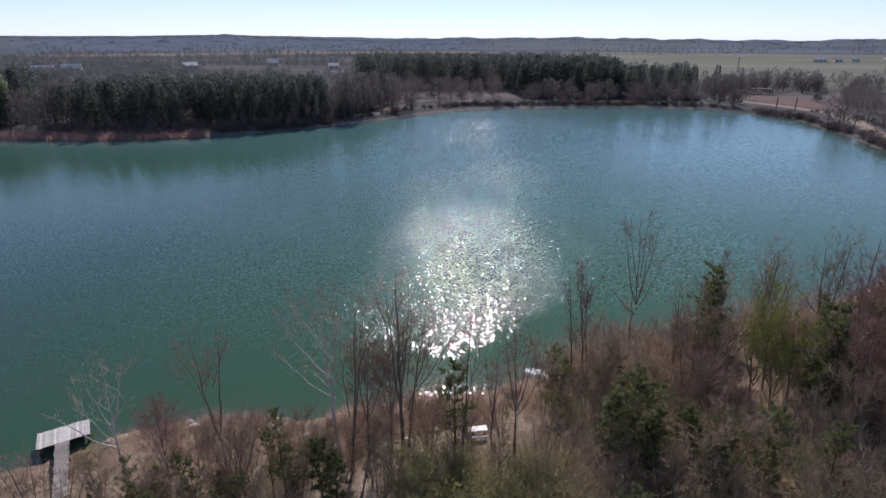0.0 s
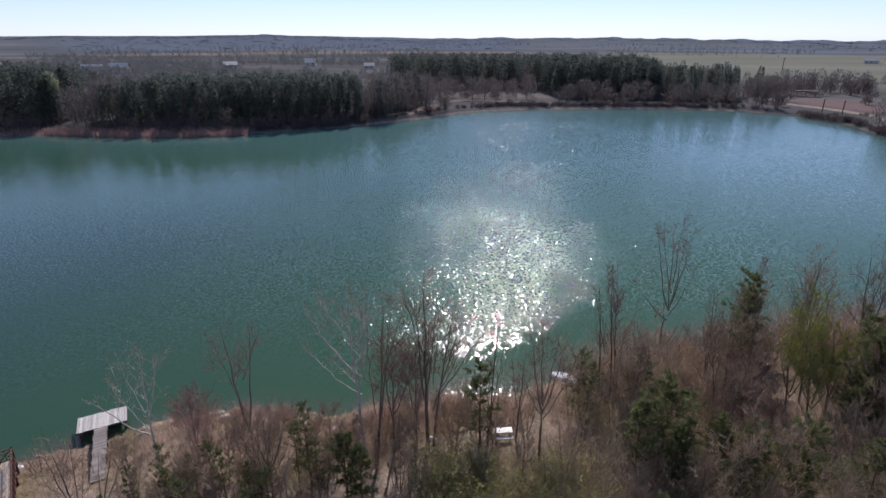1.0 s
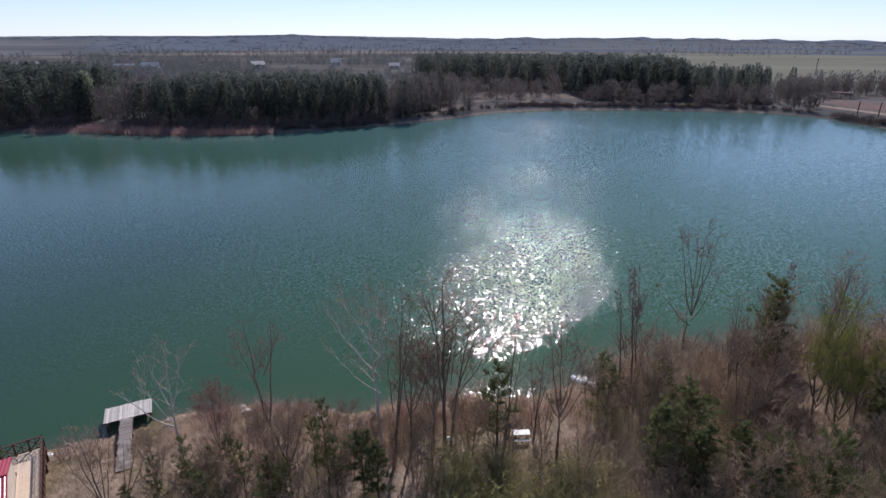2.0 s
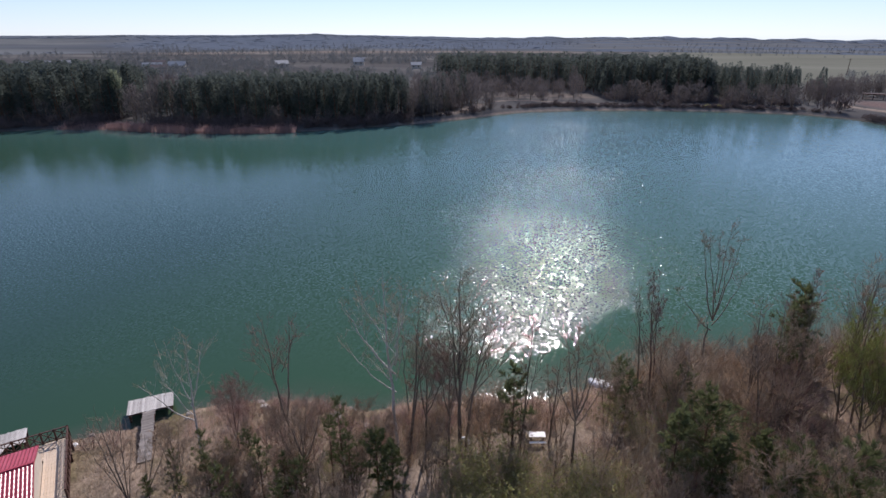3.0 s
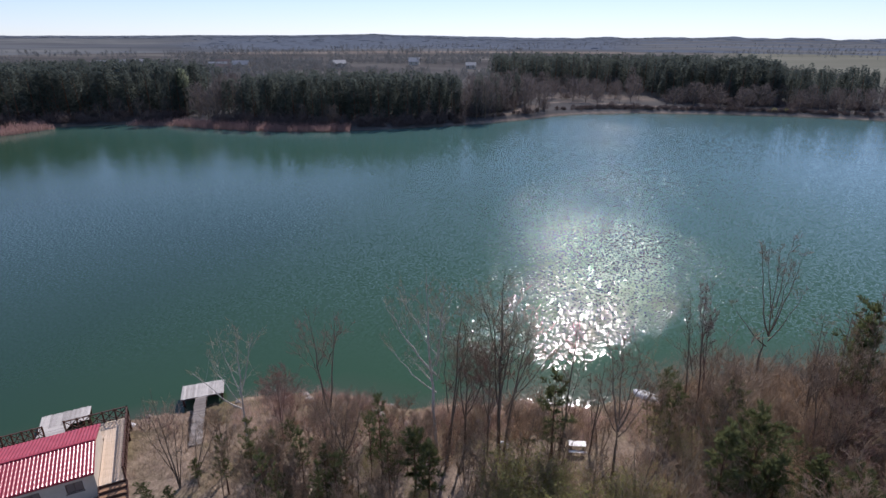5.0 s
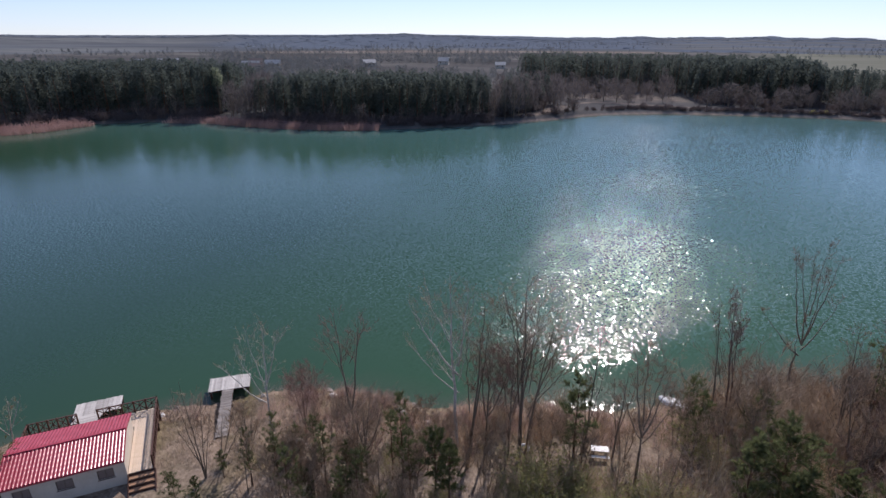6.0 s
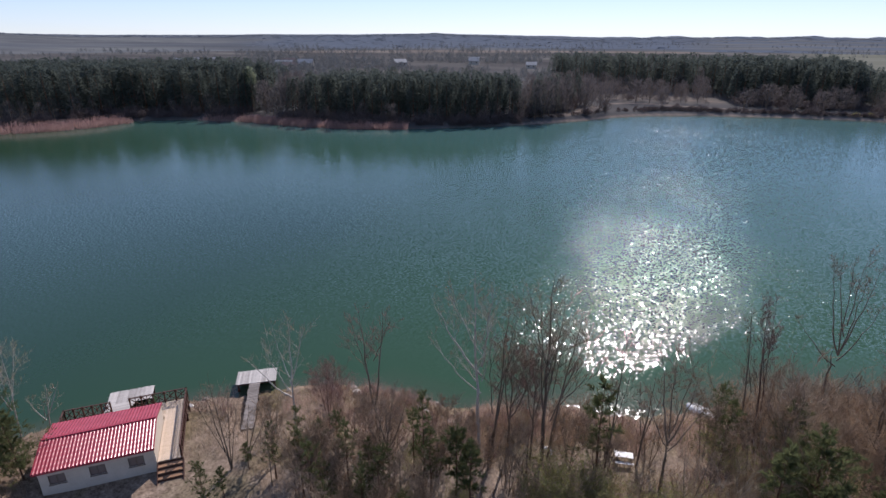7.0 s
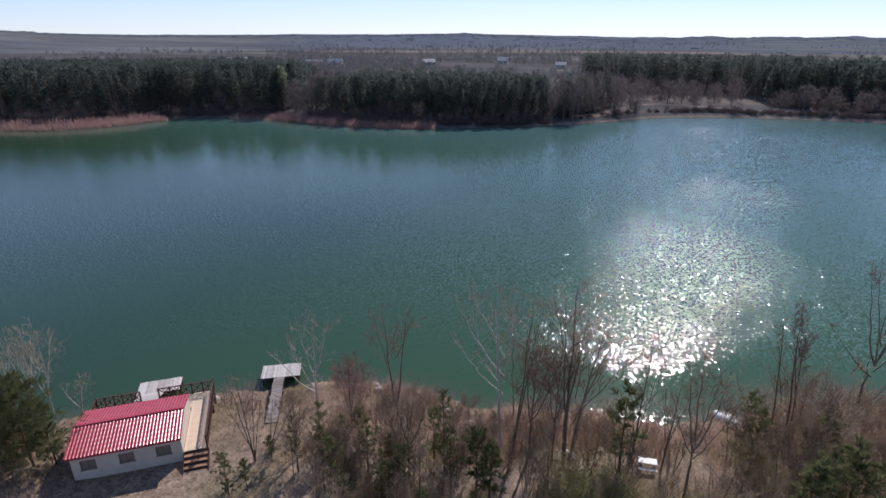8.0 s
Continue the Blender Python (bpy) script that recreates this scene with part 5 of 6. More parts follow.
shore_scrub("dark leafless scrub at the foot of the far pine woods", [
    ([(-112, 137.5), (-94, 137.6), (-82, 140.2), (-70, 144.8), (-57, 152.5), (-46, 161.5)], 2.6, 0.75, (1.6, 4.2)),
    ([(-70, 142.2), (-57, 150.6), (-44, 160.8)], 1.2, 0.8, (0.9, 1.9)),
    ([(-199, 84), (-170, 97.5), (-162, 119), (-143, 133.5), (-127, 139)], 2.6, 1.0, (1.6, 4.4)),
    ([(-150.5, 127.0), (-141, 131.6), (-130, 134.4)], 1.0, 0.9, (0.8, 1.8)),
    ([(-46, 170), (-40, 182), (-38, 198), (-44, 206)], 4.5, 1.0, (2.5, 6.0))], 371)
shore_scrub("dark brown scrub on the low bank of the far shore", [
    ([(-14, 200), (-4, 204.6), (6, 207.2), (18, 210.0), (30, 212.0), (54, 213.8), (78, 211.2)], 1.8, 0.42, (0.6, 2.1)),
    ([(16, 224), (40, 224), (80, 222)], 3.5, 1.3, (2.0, 4.5))], 375)
# the eastern shore: thickets, single trees and bushes over the water
thicket("grey-brown leafless thicket beside the meadow road", [(82.0, 216.7), (99.5, 236.1), (115.5, 251.5), (146.1, 258.1), (153.2, 270.9), (98.4, 262.5)], 3.4, 361, (0.55, 0.9))
thicket("grey-brown leafless trees along the eastern track", [(124.1, 206.1), (118.1, 188.7), (117.3, 166.3), (116, 140), (124, 140), (132.7, 190.8), (150.0, 236.7), (160, 250), (148, 248)], 4.6, 362, (0.45, 0.8))
thicket("grey-brown leafless thicket behind the meadow", [(156, 250), (188, 246), (186, 262), (154, 268)], 5.0, 363, (0.6, 0.9))
set_far(FAR_BARE, [(99.6, 224.0, 5.8, 4.3), (98.1, 166.6, 8.1, 4.6), (100.2, 163.4, 9.3, 5.2), (100.3, 158.4, 8.8, 4.9), (102.5, 169.0, 8.0, 4.6), (109.9, 168.3, 9.5, 3.6), (106.4, 152.2, 8.0, 5.0),
                   (106.5, 157.0, 6.5, 5.0), (123.1, 217.9, 5.8, 4.3)], 9.0, 5.0, 364)
set_far(FAR_BUSH, [(85.0, 210.6, 8.0, 4.6), (88.2, 208.0, 8.6, 4.8), (91.7, 212.2, 6.6, 4.4), (134.8, 252.2, 8.1, 6.6), (144.3, 257.5, 7.6, 6.4), (149.6, 244.2, 6.2, 4.6), (123.1, 219.9, 4.8, 4.0),
                   (96.4, 163.1, 2.9, 3.8), (98.8, 182.2, 2.4, 4.6), (97.8, 188.6, 2.0, 4.0), (98.0, 147.4, 2.7, 4.4), (97.7, 137.8, 2.6, 3.8), (105.0, 148.0, 5.0, 5.0)], 3.0, 4.0, 365)
bush_belt([(91.5, 198), (95.0, 190.0), (98.3, 178.8), (97.6, 166.5), (96.8, 155.8), (94.8, 142.6), (90.8, 124)], 1.3, 1.0, (1.3, 3.0), 366)
bush_belt([(106.5, 190), (112, 176), (108, 156)], 1.6, 2.6, (1.0, 2.4), 367)
for ob in FAR_BARE + FAR_BUSH:
    drop_pattern(ob)
for x, y, w in ((49.2, 213.2, 3.2), (53.2, 213.4, 2.8)):
    s, t = far_bush_soup(int(x))
    root = thing("green_bush", pose(x, y, ground_at(x, y)), "small olive-green bush at the far waterline", "bush", "green bushes at the far waterline")
    part("stem", t.mesh("stem"), BARK, root)
    part("crown", s.mesh("crown"), LEAF_OLIVE, root)
    root.scale = (w / 4, w / 4, 0.55)
# an open shelter and posts on the eastern meadow
root = thing("picnic_shelter", pose(115.0, 245.9, ground_at(115.0, 245.9), 0, 0, -25), "low dark open shelter at the meadow road", "shelter")
for sx in (-3.2, 0, 3.2):
    for sy in (-1.2, 1.2):
        part("post", beam((sx, sy, -0.3), (sx, sy, 1.9), 0.2, 0.2), WOOD_DARK, root)
part("roof", box(-3.9, 3.9, -1.8, 1.8, 1.9, 2.25, 0.05), WOOD_DARK, root)
for x, y, h in ((97.8, 196.4, 4.4), (101.5, 191.8, 4.4), (108.4, 166.1, 2.4)):
    root = thing("wooden_post", pose(x, y, ground_at(x, y)), "dark upright post beside the shore track", "post", "posts beside the shore track")
    part("shaft", beam((0, 0, -0.4), (0, 0, h), 0.24, 0.24), WOOD_DARK, root)
s, t = bare_far_soup(229, 6.2, 420, 0.12, 0.3)
root = thing("budding_tree", pose(-128.5, 143.6, ground_at(-128.5, 143.6)), "willow coming into pale green leaf across the lake", "tree")
stem = Soup()
stem.tube([Vector((0, 0, -0.3)), Vector((0.2, 0.1, 3.0)), Vector((0.1, 0.2, 6.0)), Vector((0, 0, 9.2))], [0.3, 0.24, 0.18, 0.12], 6)
part("trunk", stem.mesh("trunk"), BARK, root)
part("limbs", t.mesh("limbs"), BARK, root, at=pose(0, 0, 7.4))
part("crown", s.mesh("crown"), LEAF_FAR, root, at=pose(0, 0, 7.4))
# scrub and thickets on the plain
scrub = new("scrub_wood")
tagged(scrub, "leafless thickets on the plain, greyed by painted-in haze", "wood", kind="stuff")
rng = random.Random(330)
spots = []
while len(spots) < 3700:
    a, r = radians(rng.uniform(8, 68)), rng.uniform(*((235, 520) if len(spots) < 1700 else (225, 900)))
    x, y = -math.sin(a) * r, math.cos(a) * r
    if float(shore_distance(np.array([x]), np.array([y]))[0]) > 60 and noise.noise((x * 0.005, y * 0.016, 3)) > -0.05 and (r < 560 or a < radians(43) or noise.noise((x * 0.004, y * 0.02, 5)) > 0.12):
        spots.append((x, y, rng.uniform(0.35, 0.8)))
while len(spots) < 3850:
    a, r = radians(rng.uniform(-40, 8)), rng.uniform(420, 1300)
    x, y = -math.sin(a) * r, math.cos(a) * r
    if noise.noise((x * 0.003, y * 0.012, 7)) > 0.2:
        spots.append((x, y, rng.uniform(0.35, 0.8)))
for r0, a0, a1, n in ((330, -36, -14, 70), (520, 12, 60, 150), (700, 20, 42, 80), (820, -36, -8, 80), (980, 8, 40, 90), (1300, -36, 10, 110)):
    for k in range(n):                       # hedgerows and strips of wood
        a = radians(a0 + (a1 - a0) * (k + rng.random()) / n)
        r = r0 * (1 + 0.05 * math.sin(a * 9)) + rng.uniform(-8, 8)
        if noise.noise((a * 7, r0 * 0.01, 0)) > -0.15:
            spots.append((-math.sin(a) * r, math.cos(a) * r, rng.uniform(0.5, 1.1)))
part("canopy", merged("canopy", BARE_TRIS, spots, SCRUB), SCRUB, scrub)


def hill_wood():
    """Woods on the hills: thousands of low uneven clumps, up to the crest."""
    rng = np.random.default_rng(340)
    n = 4200
    az = rng.uniform(-40, 70, n)
    ridge = np.interp(az, [-60, 5, 12, 60], [3600, 3400, 2600, 2300])
    r = np.sqrt(rng.uniform(820.0 ** 2, (ridge * 0.985) ** 2))
    crest = rng.random(n) < 0.5
    r = np.where(crest, ridge * rng.uniform(0.93, 0.985, n), r)
    x, y = -np.sin(np.radians(az)) * r, np.cos(np.radians(az)) * r
    keep = hill_woods(x, y) > rng.uniform(0.15, 0.7, n)
    x, y, r, crest = x[keep], y[keep], r[keep], crest[keep]
    z = land(x, y)
    n, m = len(x), 7
    w, h = rng.uniform(7, 20, n) * (0.5 + r / 3000), rng.uniform(0.5, 1.4, n) * np.where(rng.random(n) < 0.1, 2.2, 1.0) * np.where(crest, 1.0, 0.5)
    t = 2 * np.pi * np.arange(m) / m
    rag = rng.uniform(0.75, 1.25, (n, m))
    low = np.stack([x[:, None] + np.cos(t) * w[:, None] * rag, y[:, None] + np.sin(t) * w[:, None] * 0.6, np.repeat(z[:, None] - 2, m, 1)], -1)
    rag = rng.uniform(0.5, 0.85, (n, m))
    top = np.stack([x[:, None] + np.cos(t + 0.4) * w[:, None] * rag, y[:, None] + np.sin(t + 0.4) * w[:, None] * 0.45, z[:, None] + h[:, None] * rng.uniform(0.55, 1.15, (n, m))], -1)
    tip = np.stack([x, y, z + h], -1)[:, None, :]
    verts = np.concatenate([low, top, tip], 1).reshape(-1, 3)
    b = np.arange(m)
    c = (b + 1) % m
    one = np.concatenate([np.stack([b, c, b + m], 1), np.stack([c, c + m, b + m], 1), np.stack([b + m, c + m, np.full(m, 2 * m)], 1)])
    faces = (np.arange(n)[:, None, None] * (2 * m + 1) + one[None]).reshape(-1, 3)
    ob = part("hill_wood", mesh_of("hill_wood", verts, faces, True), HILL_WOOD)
    tagged(ob, "leafless woods covering the hills, distance haze painted in blue-grey", "wood", kind="stuff")


hill_wood()


def blades_along(name, label, category, spots, material, seed):
    """Grass or reed: one mass of blades. spots: x, y, height, width."""
    rng = np.random.default_rng(seed)
    a = np.array(spots)
    n = len(a)
    z = land(a[:, 0], a[:, 1])
    th = rng.uniform(0, 2 * np.pi, n)
    lean = rng.normal(0, 0.22, (n, 2)) * a[:, 2:3]
    w = a[:, 3]
    base = np.stack([a[:, 0], a[:, 1], np.maximum(z, -0.3) - 0.03], 1)
    side = np.stack([np.cos(th) * w / 2, np.sin(th) * w / 2, np.zeros(n)], 1)
    top = base + np.stack([lean[:, 0], lean[:, 1], a[:, 2]], 1)
    mid = base + np.stack([lean[:, 0] * 0.35, lean[:, 1] * 0.35, a[:, 2] * 0.55], 1)
    v = np.stack([base - side, base + side, mid + side * 0.7, top, mid - side * 0.7], 1).reshape(-1, 3)
    k = np.arange(n)[:, None] * 5
    f = np.concatenate([k + [0, 1, 2], k + [0, 2, 4], k + [4, 2, 3]])
    ob = part(name, mesh_of(name, v, f), material)
    tagged(ob, label, category, kind="stuff")


def reed_spots(points, depth, per_m, heights, seed):
    rng = random.Random(seed)
    out = []
    for (ax, ay), (bx, by) in zip(points, points[1:]):
        L = math.hypot(bx - ax, by - ay)
        nx, ny = -(by - ay) / L, (bx - ax) / L
        for _ in range(int(L * per_m)):
            t, o = rng.random(), rng.uniform(-0.6, 1) * depth
            out.append((ax + (bx - ax) * t + nx * o, ay + (by - ay) * t + ny * o, rng.uniform(*heights), rng.uniform(0.05, 0.14)))
    return out


blades_along("reed_bed", "belt of dry reddish-tan reeds along the far shore", "reeds",
             reed_spots([(-192.7, 80.5), (-181.2, 85.6), (-166.9, 92.7), (-158.3, 103.7), (-155.7, 118.3)], -4.0, 110, (1.2, 2.4), 1)
             + reed_spots([(-123.6, 134.6), (-107.7, 133.3), (-94.7, 134.0), (-82.5, 136.6), (-71.2, 140.9)], -2.6, 110, (1.2, 2.3), 2)
             + reed_spots([(-138.1, 131.2), (-123.6, 134.6)], -3.0, 60, (0.8, 1.8), 3), REED, 4)


def bank_grass():
    rng = random.Random(8)
    out = []
    while len(out) < 110000:
        a, r = radians(rng.uniform(-42, 72)), math.sqrt(rng.uniform(16 ** 2, 46 ** 2))
        x, y = -math.sin(a) * r, math.cos(a) * r
        open_bank = 0.5 if r < 25.5 and 10 < math.degrees(a) < 40 else 0.0
        if noise.noise((x * 0.5, y * 0.5, 1)) + 0.5 * noise.noise((x * 1.7, y * 1.7, 4)) > -0.25 + open_bank:
            out.append((x, y, rng.uniform(0.12, 0.65), rng.uniform(0.008, 0.024)))
    d = shore_distance(np.array([o[0] for o in out]), np.array([o[1] for o in out]))
    return [o for o, k in zip(out, d) if k > 0.5 and off_gravel(o[0], o[1], k)]


blades_along("dry_grass", "dry tan grass tufts on the bank", "grass", bank_grass(), DRY_GRASS, 9)


def far_house(x, y, turn, w, d, h, roof_mat, label):
    root = thing("house", pose(x, y, ground_at(x, y), 0, 0, turn), label, "house", "village houses on the plain")
    part("wall", box(-w / 2, w / 2, -d / 2, d / 2, -0.6, h), PLASTER, root)
    rise = d * 0.38
    for s in (-1, 1):
        bm = bmesh.new()
        o = 0.4
        pts = [(-w / 2 - o, s * (d / 2 + o), h - 0.15), (w / 2 + o, s * (d / 2 + o), h - 0.15), (w / 2 + o, 0, h + rise), (-w / 2 - o, 0, h + rise)]
        low = [bm.verts.new(q) for q in pts]
        top = [bm.verts.new((q[0], q[1], q[2] + 0.2)) for q in pts]
        bm.faces.new(low)
        bm.faces.new(top[::-1])
        for k in range(4):
            bm.faces.new((low[k], top[k], top[(k + 1) % 4], low[(k + 1) % 4]))
        bmesh.ops.recalc_face_normals(bm, faces=bm.faces)
        part("roof", bm, roof_mat, root)
    for s in (-1, 1):
        bm = bmesh.new()
        a = [bm.verts.new((s * w / 2, yy, zz)) for yy, zz in ((-d / 2, h), (d / 2, h), (0, h + rise))]
        b = [bm.verts.new((s * (w / 2 - 0.25), yy, zz)) for yy, zz in ((-d / 2, h), (d / 2, h), (0, h + rise))]
        bm.faces.new(a)
        bm.faces.new(b[::-1])
        for k in range(3):
            bm.faces.new((a[k], b[k], b[(k + 1) % 3], a[(k + 1) % 3]))
        bmesh.ops.recalc_face_normals(bm, faces=bm.faces)
        part("gable", bm, PLASTER, root)
    for k in range(max(2, int(w / 3))):
        xx = -w / 2 + w * (k + 0.5) / max(2, int(w / 3))
        part("window", box(xx - 0.4, xx + 0.4, -d / 2 - 0.05, -d / 2 + 0.05, h * 0.42, h * 0.78), GLASS, root)


for k, (x, y, turn, w, d, h, red) in enumerate((
        (-250, 318, 35, 9, 6, 2.8, 1), (-262, 352, 20, 11, 7, 3.0, 0), (-285, 362, 30, 10, 7, 3.0, 1),
        (-205, 392, 40, 9, 6, 2.8, 0), (-162, 438, 12, 8, 6, 2.6, 0),
        (295, 534, -30, 10, 6, 2.4, 0), (311, 536, -20, 6, 5, 2.2, 0), (332, 547, -25, 6, 5, 2.2, 0), (-169, 457, 15, 9, 6, 2.6, 0), (-106, 404, 12, 7, 5, 2.4, 0),
        (-382, 362, 40, 8, 5, 2.4, 0), (-371, 371, 44, 6, 5, 2.4, 0), (-392, 354, 38, 6, 5, 2.2, 0), (-280, 350, 30, 12, 6, 2.4, 0),
)):
    far_house(x, y, turn, w, d, h, ROOF_TILE if red else ROOF_PALE, "distant house with a red tiled roof" if red else "distant pale house with a light roof")


def water_tower(x, y):
    root = thing("water_tower", pose(x, y, ground_at(x, y)), "slender water tower with a pale wide cap", "tower")
    root.scale = (0.62, 0.62, 0.62)
    s = Soup()
    s.tube([Vector((0, 0, -0.5)), Vector((0, 0, 9)), Vector((0, 0, 16))], [0.55, 0.45, 0.45], 10)
    part("shaft", s.mesh("shaft", True), WOOD_GREY, root)
    s = Soup()
    s.tube([Vector((0, 0, 15.6)), Vector((0, 0, 16.2)), Vector((0, 0, 17.6)), Vector((0, 0, 18.8)), Vector((0, 0, 19.2))], [0.5, 2.2, 3.6, 1.6, 0.05], 14)
    part("cap", s.mesh("cap", True), WHITE, root)


water_tower(220, 334)


def utility_pole(x, y, turn):
    root = thing("utility_pole", pose(x, y, ground_at(x, y), 0, 0, turn), "wooden power line pole on the plain", "pole")
    part("post", beam((0, 0, -0.5), (0, 0, 9.5), 0.3, 0.3), WOOD_DARK, root)
    part("crossarm", beam((-1.1, 0, 9.0), (1.1, 0, 9.0), 0.18, 0.18), WOOD_DARK, root)


utility_pole(166, 393, 20)


def bank_weeds():
    rng = random.Random(12)
    out = []
    while len(out) < 30000:
        a, r = radians(rng.uniform(-16, 42)), rng.uniform(22, 40)
        x, y = -math.sin(a) * r, math.cos(a) * r
        if noise.noise((x * 0.35, y * 0.35, 9)) + 0.4 * noise.noise((x * 1.3, y * 1.3, 2)) > 0.02:
            out.append((x, y, rng.uniform(0.35, 1.1), rng.uniform(0.008, 0.018)))
    d = shore_distance(np.array([o[0] for o in out]), np.array([o[1] for o in out]))
    return [o for o, k in zip(out, d) if 0.15 < k < 5 and off_gravel(o[0], o[1], k)]


blades_along("dry_weeds", "dry reddish-brown weed stalks along the water", "weeds", bank_weeds(), WEED, 13)

# ---- the cabin by the water ----
CABIN_AT = pose(-25.08, 16.92, 1.0, 0, 0, 43.6)   # its corner at the foot of the steps; x along the front, y to the lake
CL, CD, WALL_H, RISE = 5.85, 4.2, 1.85, 0.43


def cabin():
    root = thing("cabin", CABIN_AT, "small white plastered cabin with a red ribbed sheet roof", "cabin")
    t = 0.18
    # front wall as strips round three openings
    wins = [(-5.4, -4.58), (-3.4, -2.58), (-1.42, -0.6)]
    z0, z1 = 0.72, 1.36
    strips = [(-CL, 0, -0.35, z0), (-CL, 0, z1, WALL_H)]
    xs = [-CL] + [v for w in wins for v in w] + [0]
    strips += [(xs[k], xs[k + 1], z0, z1) for k in range(0, len(xs), 2)]
    bm = bmesh.new()
    for a, b, c, d in strips:
        tmp = box(a, b, 0, t, c, d)
        me = bpy.data.meshes.new("tmp")
        tmp.to_mesh(me)
        tmp.free()
        bm.from_mesh(me)
        bpy.data.meshes.remove(me)
    part("front_wall", bm, PLASTER, root)
    part("back_wall", box(-CL, 0, CD - t, CD, -0.9, WALL_H), PLASTER, root)
    for x in (-CL, -t):
        bm = bmesh.new()
        pts = [(t + 0.002, -0.6), (CD - t - 0.002, -0.6), (CD - t - 0.002, WALL_H), (CD / 2, WALL_H + RISE * 0.92), (t + 0.002, WALL_H)]
        vs = [[bm.verts.new((xx, y, z)) for y, z in pts] for xx in (x, x + t)]
        bm.faces.new(vs[0])
        bm.faces.new(vs[1][::-1])
        for k in range(5):
            bm.faces.new((vs[0][k], vs[1][k], vs[1][(k + 1) % 5], vs[0][(k + 1) % 5]))
        bmesh.ops.recalc_face_normals(bm, faces=bm.faces)
        part("gable_wall", bm, PLASTER, root)
    for a, b in wins:
        win = part("window", box(a + 0.04, b - 0.04, 0.06, 0.08, z0 + 0.04, z1 - 0.04), SHUTTER, root, "window closed with a dull brown blind")
        for k, (p, q, r, s) in enumerate([(a, b, z0, z0 + 0.05), (a, b, z1 - 0.05, z1), (a, a + 0.05, z0 + 0.05, z1 - 0.05), (b - 0.05, b, z0 + 0.05, z1 - 0.05), ((a + b) / 2 - 0.02, (a + b) / 2 + 0.02, z0 + 0.05, z1 - 0.05)]):
            part("frame", box(p, q, 0.03, 0.10, r, s), FRAME_BROWN, win)
        part("sill", box(a - 0.04, b + 0.04, -0.05, 0.02, z0 - 0.04, z0 - 0.005, 0.005), FRAME_BROWN, win)
    # roof: two sheets with round ribs running down the slope
    x0, x1, over, back, pitch, amp = -CL - 0.14, 0.06, 0.27, 0.10, 0.19, 0.0195
    for side in (0, 1):
        nx, nv = int((x1 - x0) / pitch * 9), 28
        verts, faces = [], []
        for j in range(nv + 1):
            f = j / nv
            y = -over + (CD / 2 + over) * f if side == 0 else CD + back - (CD / 2 + back) * f
            zz = WALL_H - 0.03 + (RISE + 0.06) * f + 0.05
            for i in range(nx + 1):
                x = x0 + (x1 - x0) * i / nx
                verts.append((x, y, zz + amp * math.sin(2 * math.pi * (x - x0) / pitch) - 0.010 * ((j % 4) / 3.0)))
        for j in range(nv):
            for i in range(nx):
                a = j * (nx + 1) + i
                q = (a, a + 1, a + nx + 2, a + nx + 1)
                faces.append(q if side == 0 else q[::-1])
        part("roof_sheet", mesh_of("roof_sheet", verts, faces, True), ROOF_RED, root)
    part("ridge_cap", beam((x0, CD / 2, WALL_H + RISE + 0.10), (x1, CD / 2, WALL_H + RISE + 0.10), 0.16, 0.035), ROOF_RED, root)
    for y in (-over - 0.012, CD + back + 0.012):
        part("fascia", box(x0, x1, y - 0.012, y + 0.012, WALL_H - 0.11, WALL_H + 0.0), ROOF_RED, root)
    for x in (x0 - 0.013, x1 + 0.013):
        for s in (0, 1):
            a = (x, -over, WALL_H - 0.03) if s == 0 else (x, CD + back, WALL_H - 0.03)
            part("barge_board", beam(a, (x, CD / 2, WALL_H + RISE + 0.02), 0.025, 0.14), ROOF_RED, root)
    part("soffit", box(x0, x1, -over, 0, WALL_H - 0.10, WALL_H - 0.07), WOOD_DARK, root)


cabin()

DZ = 0.62          # deck top above the cabin's foot
DECK_R, DECK_B, DECK_L = 1.42, 6.15, -6.0


def rail(root, a, b, posts):
    """Dark timber railing with crossed boards between its posts; a, b at deck level."""
    a, b = Vector(a), Vector(b)
    h = 0.84
    for k in range(posts + 1):
        p = a.lerp(b, k / posts)
        part("post", beam(p, p + Vector((0, 0, h + 0.06)), 0.09, 0.09), WOOD_DARK, root)
    for z in (0.12, h):
        part("handrail", beam(a + Vector((0, 0, z)), b + Vector((0, 0, z)), 0.06 if z < h else 0.10, 0.05), WOOD_DARK, root)
    for k in range(posts):
        p, q = a.lerp(b, k / posts), a.lerp(b, (k + 1) / posts)
        part("brace", beam(p + Vector((0, 0, 0.14)), q + Vector((0, 0, h - 0.03)), 0.035, 0.05), WOOD_DARK, root)
        part("brace", beam(p + Vector((0, 0, h - 0.03)), q + Vector((0, 0, 0.14)), 0.035, 0.05), WOOD_DARK, root)
        m = p.lerp(q, 0.5)
        part("brace", beam(m + Vector((0, 0, 0.14)), m + Vector((0, 0, h - 0.03)), 0.035, 0.05), WOOD_DARK, root)


